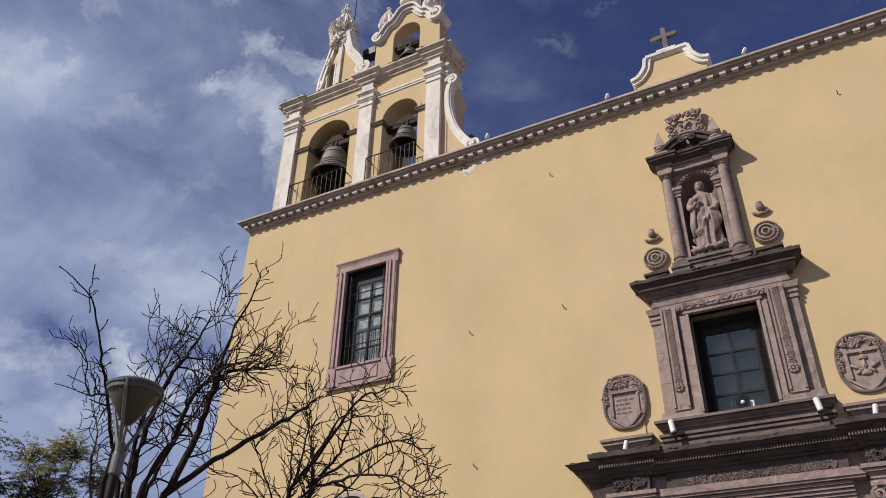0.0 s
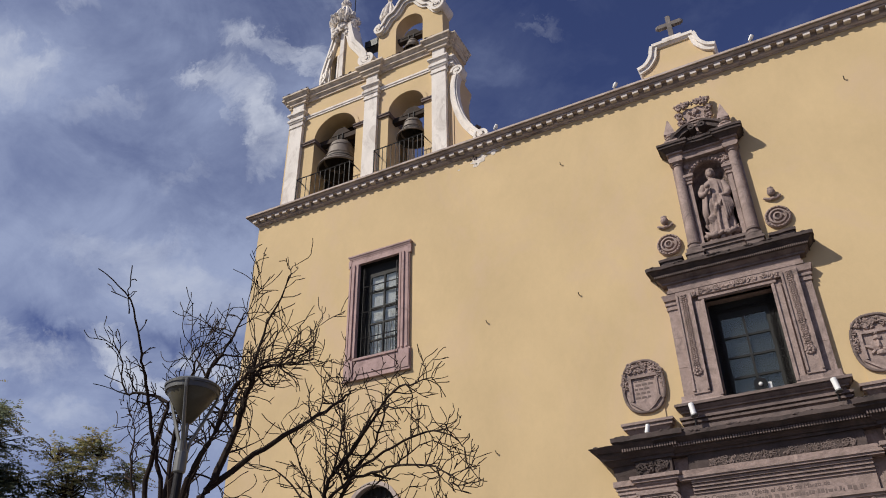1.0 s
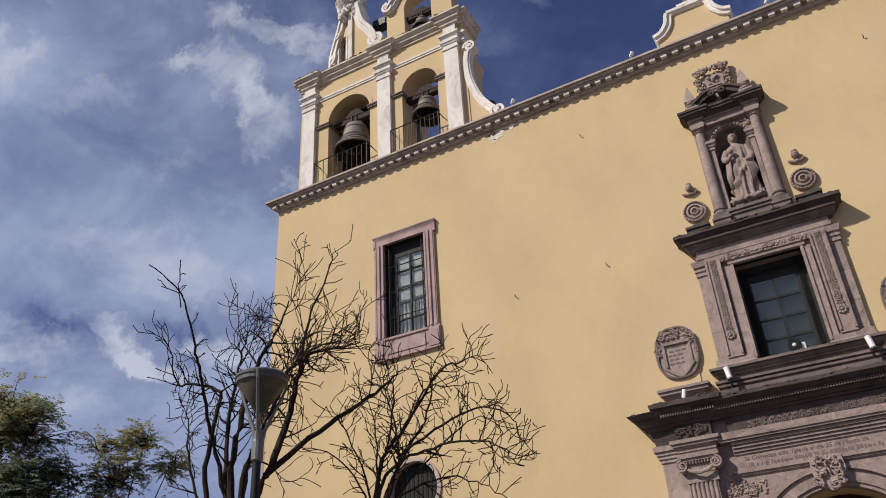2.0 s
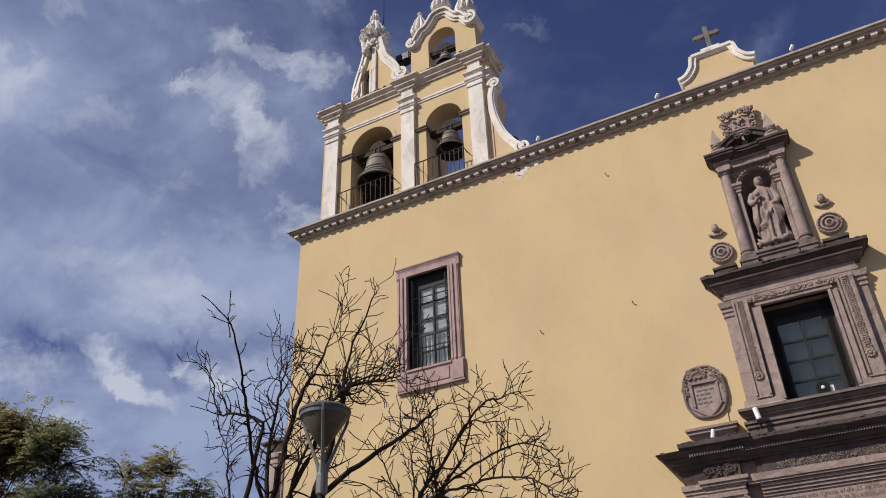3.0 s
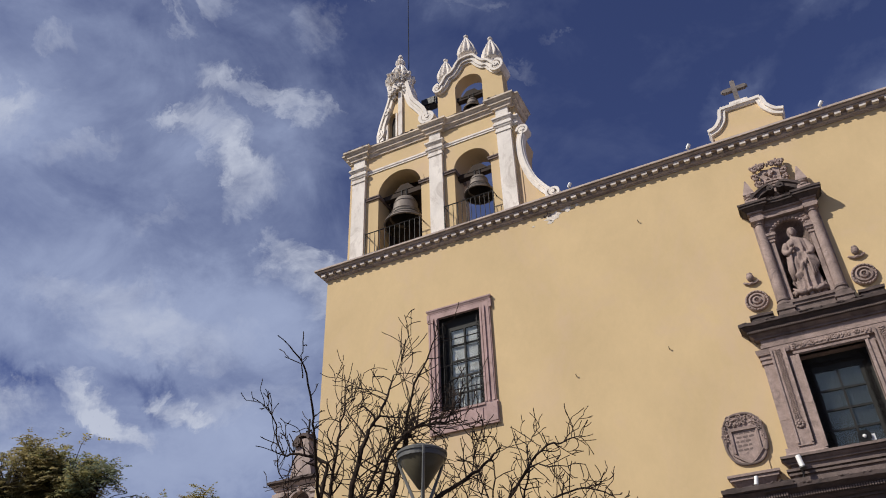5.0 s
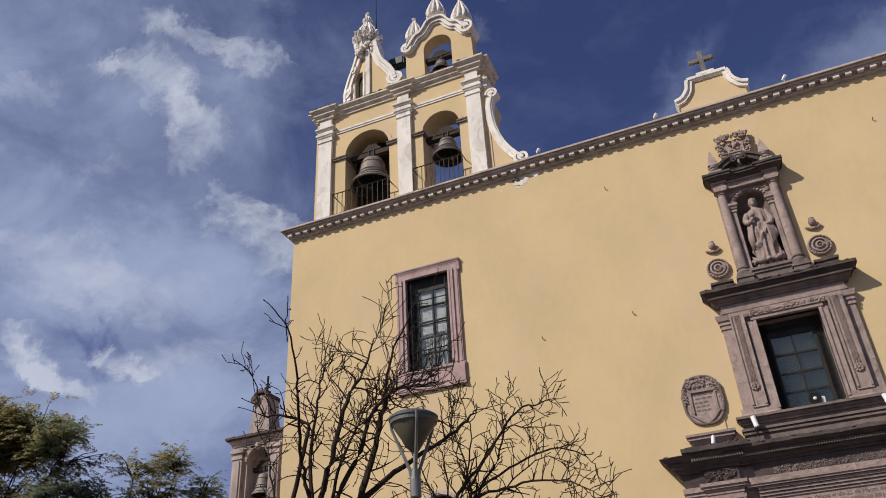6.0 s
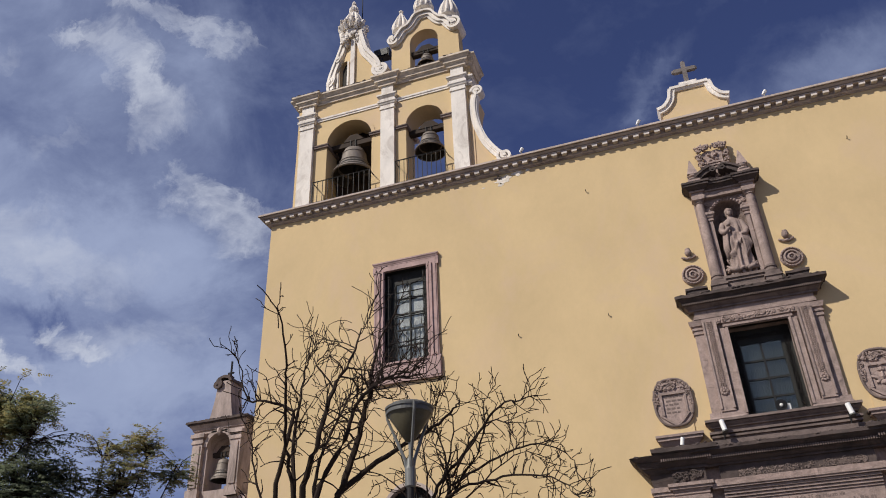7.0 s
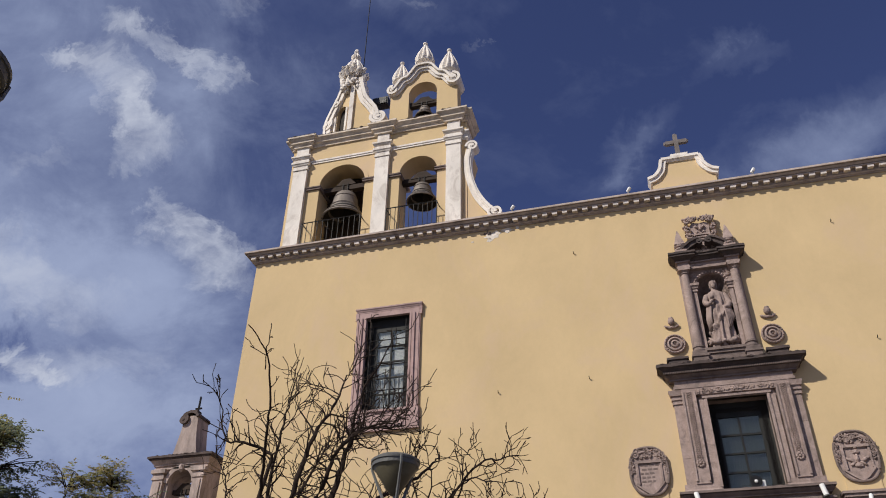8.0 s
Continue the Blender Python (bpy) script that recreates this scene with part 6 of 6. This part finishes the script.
bare_tree("tree", -9.75, 9.75, 3.9, [
    ([(-10.1, 9.7, 4.73), (-10.18, 9.5, 5.48), (-10.16, 9.2, 6.0), (-9.89, 8.6, 6.71), (-9.68, 8.2, 7.05), (-9.56, 7.65, 7.8), (-9.65, 7.0, 8.1)], 0.05, 0.35, 0.28),
    ([(-9.62, 7.75, 7.6), (-9.56, 7.6, 7.95), (-9.49, 7.5, 8.37)], 0.012, 0.3, 0.12),
    ([(-10.2, 9.8, 4.97), (-10.4, 9.9, 6.24), (-10.32, 10.0, 7.38), (-10.27, 10.1, 8.2)], 0.06, 1.5, 0.75),
    ([(-9.59, 9.8, 4.68), (-9.3, 10.0, 5.46), (-9.1, 10.1, 6.28), (-8.91, 10.1, 7.0), (-8.76, 10.2, 7.34), (-8.34, 10.5, 7.46), (-7.97, 10.7, 7.56)], 0.085, 1.5, 0.7),
    ([(-8.91, 10.1, 7.0), (-8.74, 10.1, 7.99), (-8.26, 10.0, 8.79), (-8.04, 9.9, 9.17)], 0.032, 0.9, 0.4),
    ([(-9.45, 10.0, 5.2), (-8.66, 10.4, 5.91), (-7.91, 10.7, 6.35), (-7.57, 11.1, 6.82), (-7.46, 11.4, 7.12)], 0.06, 0.6, 0.55),
    ([(-10.5, 9.6, 4.9), (-10.28, 9.4, 6.02), (-10.17, 9.4, 6.66), (-10.66, 9.2, 6.89), (-11.0, 9.1, 6.98), (-11.25, 9.0, 7.9)], 0.055, 1.2, 0.42),
    ([(-10.03, 9.7, 5.11), (-9.63, 9.4, 5.93), (-9.33, 9.4, 6.98), (-9.04, 9.5, 7.54), (-8.91, 9.7, 8.3)], 0.075, 1.5, 0.75),
    ([(-9.74, 9.7, 5.08), (-9.21, 9.7, 6.07), (-8.94, 9.7, 6.79), (-8.46, 9.8, 7.21), (-7.89, 10.0, 7.36)], 0.065, 1.4, 0.7),
    ([(-10.6, 9.7, 4.6), (-11.0, 9.6, 5.63), (-11.2, 9.7, 6.31), (-11.6, 9.8, 7.0)], 0.035, 1.4, 0.42),
    ([(-9.9, 9.9, 4.9), (-10.0, 10.3, 6.0), (-9.7, 10.6, 7.0), (-9.5, 10.8, 7.9)], 0.05, 1.4, 0.7),
], 11, "leafless tree with dark, finely branching crooked limbs")
bare_tree("tree", -8.4, 11.7, 3.9, [
    ([(-8.2, 11.6, 4.9), (-8.02, 11.5, 5.5), (-7.48, 11.5, 6.04), (-6.74, 11.4, 6.82), (-6.2, 11.4, 6.98), (-5.85, 11.5, 7.04)], 0.050, 1.5, 0.44),
    ([(-8.15, 11.8, 4.9), (-7.9, 11.9, 5.56), (-8.05, 12.0, 6.39), (-8.3, 12.0, 7.2), (-8.08, 12.1, 7.74)], 0.034, 1.5, 0.42),
    ([(-8.0, 11.7, 4.95), (-7.65, 11.7, 5.54), (-7.17, 11.8, 6.3), (-7.05, 11.8, 7.17), (-6.8, 11.9, 7.55)], 0.038, 1.5, 0.42),
    ([(-8.1, 11.5, 4.9), (-7.65, 11.4, 5.33), (-6.81, 11.3, 5.45), (-5.91, 11.3, 5.41), (-5.5, 11.2, 5.2), (-5.2, 11.2, 4.85)], 0.040, 1.5, 0.44),
    ([(-7.77, 11.6, 5.5), (-6.81, 11.7, 5.97), (-5.99, 11.7, 6.14), (-5.45, 11.6, 5.85), (-5.25, 11.5, 5.5)], 0.028, 1.5, 0.44),
    ([(-8.4, 11.6, 5.0), (-8.69, 11.4, 6.0), (-9.1, 11.3, 6.7)], 0.028, 1.4, 0.42),
    ([(-8.4, 11.5, 4.9), (-9.0, 11.3, 5.7), (-9.77, 11.2, 5.99)], 0.028, 1.2, 0.42),
    ([(-7.7, 11.4, 5.6), (-6.9, 11.2, 6.5), (-6.33, 11.1, 6.42), (-5.75, 11.1, 6.35)], 0.024, 1.4, 0.42),
    ([(-8.35, 11.8, 5.1), (-8.44, 11.9, 6.32), (-8.8, 12.0, 7.2)], 0.030, 1.4, 0.42),
    ([(-8.0, 11.9, 4.8), (-7.05, 12.0, 5.1), (-6.37, 12.0, 4.9), (-5.73, 11.9, 4.5)], 0.030, 1.4, 0.44),
    ([(-8.1, 11.4, 5.0), (-7.78, 11.3, 5.67), (-7.55, 11.2, 6.6), (-7.69, 11.1, 7.3)], 0.034, 1.5, 0.42),
    ([(-8.2, 11.9, 5.0), (-8.0, 12.1, 5.6), (-8.32, 12.3, 6.52), (-8.49, 12.4, 7.3)], 0.030, 1.4, 0.42),
    ([(-7.9, 12.0, 5.0), (-7.3, 12.3, 5.7), (-6.5, 12.4, 6.2), (-5.9, 12.4, 6.0)], 0.028, 1.4, 0.44),
], 23, "leafless tree with spreading dark twigs before the church wall")


# ---- leafy trees ----
def leafy_tree(x, y, h, crowns, n, mats, seed, label, leaf=0.17, gaps=-0.06):
    """A tapered trunk with limbs and a loose crown of small leaf sprays."""
    rng_ = random.Random(seed)
    t_ = thing("leafy_tree", x, y, 0, label, "tree", "leafy trees")
    b = bmesh.new()
    tube(b, [(x, y, 0), (x + 0.1, y, h * 0.25), (x, y + 0.1, h * 0.5)], [0.26, 0.2, 0.13], 10)
    part("trunk", b, BARK, t_)
    for cx_, cy_, cz_, r in crowns:
        b = bmesh.new()
        sway = 0.25 * r
        tube(b, smooth_line([(x, y, h * 0.36), (x + 0.35 * (cx_ - x) + sway, y + 0.35 * (cy_ - y), h * 0.36 + 0.25 * (cz_ - h * 0.36)), (x + 0.7 * (cx_ - x) - sway, y + 0.7 * (cy_ - y), h * 0.36 + 0.65 * (cz_ - h * 0.36)), (cx_, cy_, cz_), (cx_ + 0.1 * r, cy_, cz_ + 0.2 * r)], 4), [0.034 * (1 - 0.055 * k) for k in range(17)], 6)
        part("limb", b, BARK, t_)
    # feathery fronds, each a curved stalk with two rows of leaflets
    sets = [([], []) for _ in mats]
    twigs = bmesh.new()
    area = sum(c[3] ** 2 for c in crowns)
    for cx_, cy_, cz_, r in crowns:
        for _ in range(int(n * r * r / area)):
            d = Vector((rng_.gauss(0, 1), rng_.gauss(0, 1), rng_.gauss(0, 1))).normalized()
            rr = r * (0.25 + 0.75 * rng_.random() ** 0.5) * (0.80 + 0.5 * noise.noise(d * 2.3 + Vector((cx_, cy_, seed))))
            c = Vector((cx_, cy_, cz_)) + Vector((d.x, d.y, d.z * 0.8)) * rr
            if noise.noise(c * 1.3) < gaps + 0.3 * (rr / r - 0.6):
                continue
            way = Vector((d.x + rng_.gauss(0, 0.6), d.y + rng_.gauss(0, 0.6), 0.25 * d.z + rng_.gauss(0.12, 0.25))).normalized()
            if rng_.random() < 0.22:
                root = Vector((cx_, cy_, cz_ - 0.3 * r)) + (c - Vector((cx_, cy_, cz_))) * 0.25
                mid = (root + c) / 2 + Vector((rng_.gauss(0, 0.08), rng_.gauss(0, 0.08), 0.08))
                tube(twigs, [root, mid, c, c + way * leaf * 2], [0.016, 0.012, 0.008, 0.004], 3)
            tone = noise.noise(c * 0.42 + Vector((seed, 0, 0))) * 1.6 + rng_.gauss(0, 0.22)
            verts, faces = sets[0 if tone > 0.22 else 1 if tone < -0.12 else 2]
            o, along = c.copy(), way.copy()
            for q in range(6):
                side = along.cross(Vector((0, 0, 1))).normalized()
                for s in (-1, 1):
                    v = (side * s + along * 0.55 + Vector((0, 0, rng_.gauss(-0.15, 0.2)))).normalized()
                    u = v.cross(Vector((rng_.gauss(0, 0.6), rng_.gauss(-0.4, 0.6), 1))).normalized()
                    k = len(verts)
                    l = leaf * rng_.uniform(0.75, 1.25) * (1.1 - 0.09 * q)
                    w = leaf * 0.22
                    verts += [o, o + v * l * 0.45 + u * w, o + v * l, o + v * l * 0.45 - u * w]
                    faces.append((k, k + 1, k + 2, k + 3))
                o = o + along * leaf * 0.55
                along = (along + Vector((0, 0, -0.10))).normalized()
    tagged(part("brushwood", twigs, BARK, t_), "thin twigs inside the crown", kind="stuff")
    for (verts, faces), mat in zip(sets, mats):
        me = bpy.data.meshes.new("foliage")
        me.from_pydata([tuple(v) for v in verts], [], faces)
        me.materials.append(mat)
        ob = new("foliage", me)
        ob.parent = t_
        ob.matrix_parent_inverse = t_.matrix_basis.inverted()
        tagged(ob, "loose crown of small leaves", kind="stuff")
    return t_


leafy_tree(-20.3, 11.4, 9.0, [(-19.66, 11.30, 8.75, 1.37), (-18.58, 11.41, 8.18, 1.03), (-21.26, 11.18, 8.77, 1.60), (-20.46, 11.30, 8.80, 1.35), (-20.46, 11.07, 6.69, 1.94), (-18.52, 11.52, 6.69, 1.20), (-22.86, 10.95, 8.06, 2.05), (-19.32, 11.41, 5.10, 1.71), (-17.84, 11.75, 5.32, 1.14), (-22.30, 11.00, 5.00, 1.90)], 14500, (LEAF_C, LEAF_B, LEAF_A), 4, "broad leafy tree with olive and yellowing foliage", 0.115, -0.12)
leafy_tree(-16.9, 12.9, 7.6, [(-17.25, 12.55, 7.74, 0.70), (-16.45, 13.24, 7.91, 0.70), (-17.77, 12.09, 7.11, 0.63), (-16.91, 12.89, 7.00, 0.92), (-16.05, 13.81, 7.34, 0.63), (-17.02, 12.89, 5.96, 0.98), (-16.34, 13.35, 6.19, 0.70), (-17.71, 12.32, 5.96, 0.77)], 2100, (LEAF_C, LEAF_B, LEAF_A), 7, "smaller leafy tree with feathery yellow-green foliage", 0.105, -0.14)


# ---- distant stone belfry ----
def far_belfry():
    fy = 26.8
    t_ = thing("stone_belfry", -24.0, fy + 0.8, 0, "small grey stone belfry with one arch and bell", "belfry", kind="structure")
    x0, x1 = -25.25, -22.75
    b = bmesh.new()
    box(b, x0 - 0.4, x1 + 0.4, fy + 0.1, fy + 2.2, 0, 10.0)
    part("base_wall", b, GREYSTONE, t_)
    b = bmesh.new()
    slab(b, rect(x0, x1, 10.0, 13.45), fy + 0.1, fy + 1.5, [arch_ring(-24.55, -23.35, 10.35, 12.35, 16)])
    part("wall", b, GREYSTONE, t_)
    for a, c in ((x0 - 0.02, x0 + 0.50), (x1 - 0.50, x1 + 0.02)):
        b = bmesh.new()
        box(b, a, c, fy - 0.08, fy + 0.12, 10.0, 12.5)
        box(b, a + 0.10, c - 0.10, fy - 0.13, fy - 0.07, 10.5, 12.4)
        courses(b, a, c, fy - 0.08, fy + 0.12, [(10.0, 10.4, 0.06), (12.5, 12.6, 0.05), (12.6, 12.78, 0.02), (12.78, 12.95, 0.10)])
        part("pilaster", b, GREYSTONE, t_)
    b = bmesh.new()
    band(b, arc(-23.95, 12.35, 0.60, 180, 0, 20), 0.0, 0.2, fy + 0.0, fy + 0.12)
    blob(b, -23.95, fy - 0.02, 13.0, 0.14, 0.14, 0.22, 0, 1)
    part("archivolt", b, GREYSTONE, t_)
    b = bmesh.new()
    courses(b, x0, x1, fy + 0.1, fy + 1.6, [(12.98, 13.06, 0.10), (13.06, 13.14, 0.06), (13.14, 13.22, 0.14), (13.22, 13.38, 0.16, 0.28)])
    part("cornice_mouldings", b, GREYSTONE, t_)
    b = bmesh.new()
    courses(b, x0, x1, fy + 0.1, fy + 1.6, [(13.38, 13.45, 0.33), (13.45, 13.55, 0.40)])
    crust(b, x0 - 0.35, x1 + 0.35, fy - 0.28, 13.55, random.Random(6), 14, 0.06)
    part("cornice", b, LICHEN, t_)
    b = bmesh.new()
    l_ = smooth_line([(-24.15 - 0.66, 13.55), (-24.15 - 0.56, 14.0), (-24.15 - 0.42, 14.8), (-24.15 - 0.36, 15.60)], 5)
    slab(b, l_ + [(-48.3 - x, z) for x, z in reversed(l_)], fy + 0.25, fy + 1.2)
    part("crest", b, GREYSTONE, t_)
    b = bmesh.new()
    scroll(b, -24.48, 15.42, 0.21, 60, -1.4, fy + 0.12, fy + 1.2, 0.14)
    band(b, smooth_line([(-24.58, 15.45), (-24.42, 15.66), (-24.15, 15.76), (-23.88, 15.66), (-23.79, 15.50)], 4), -0.04, 0.09, fy + 0.15, fy + 1.25)
    box(b, -24.30, -24.06, fy + 0.5, fy + 0.9, 15.7, 16.0)
    part("crest_cap", b, LICHEN, t_)
    b = bmesh.new()
    tube(b, [(-24.15, fy + 0.7, 16.0), (-24.15, fy + 0.7, 16.75)], 0.05, 6)
    tube(b, [(-24.31, fy + 0.7, 16.14), (-23.99, fy + 0.7, 16.14)], 0.05, 6)
    part("iron_cross", b, IRON, t_)
    def set_back(o):
        # the whole belfry stands some metres further back, at full size
        spot = Vector((-2.955, -3.23, 1.63))
        o.matrix_basis = Matrix.LocRotScale(spot + (o.matrix_basis.translation - spot) * 1.17 + Vector((0.12, 0, 0.27)), None, (1.17,) * 3)

    ob = bell(-23.92, fy + 0.6, 10.85, 1.12, 1.0, (-24.5, -23.4), "pale green-grey bell in the distant belfry")
    for c in ob.children:
        if c.name.startswith("body"):
            tagged(c, "pale weathered bronze")
    set_back(t_)
    set_back(ob)


far_belfry()
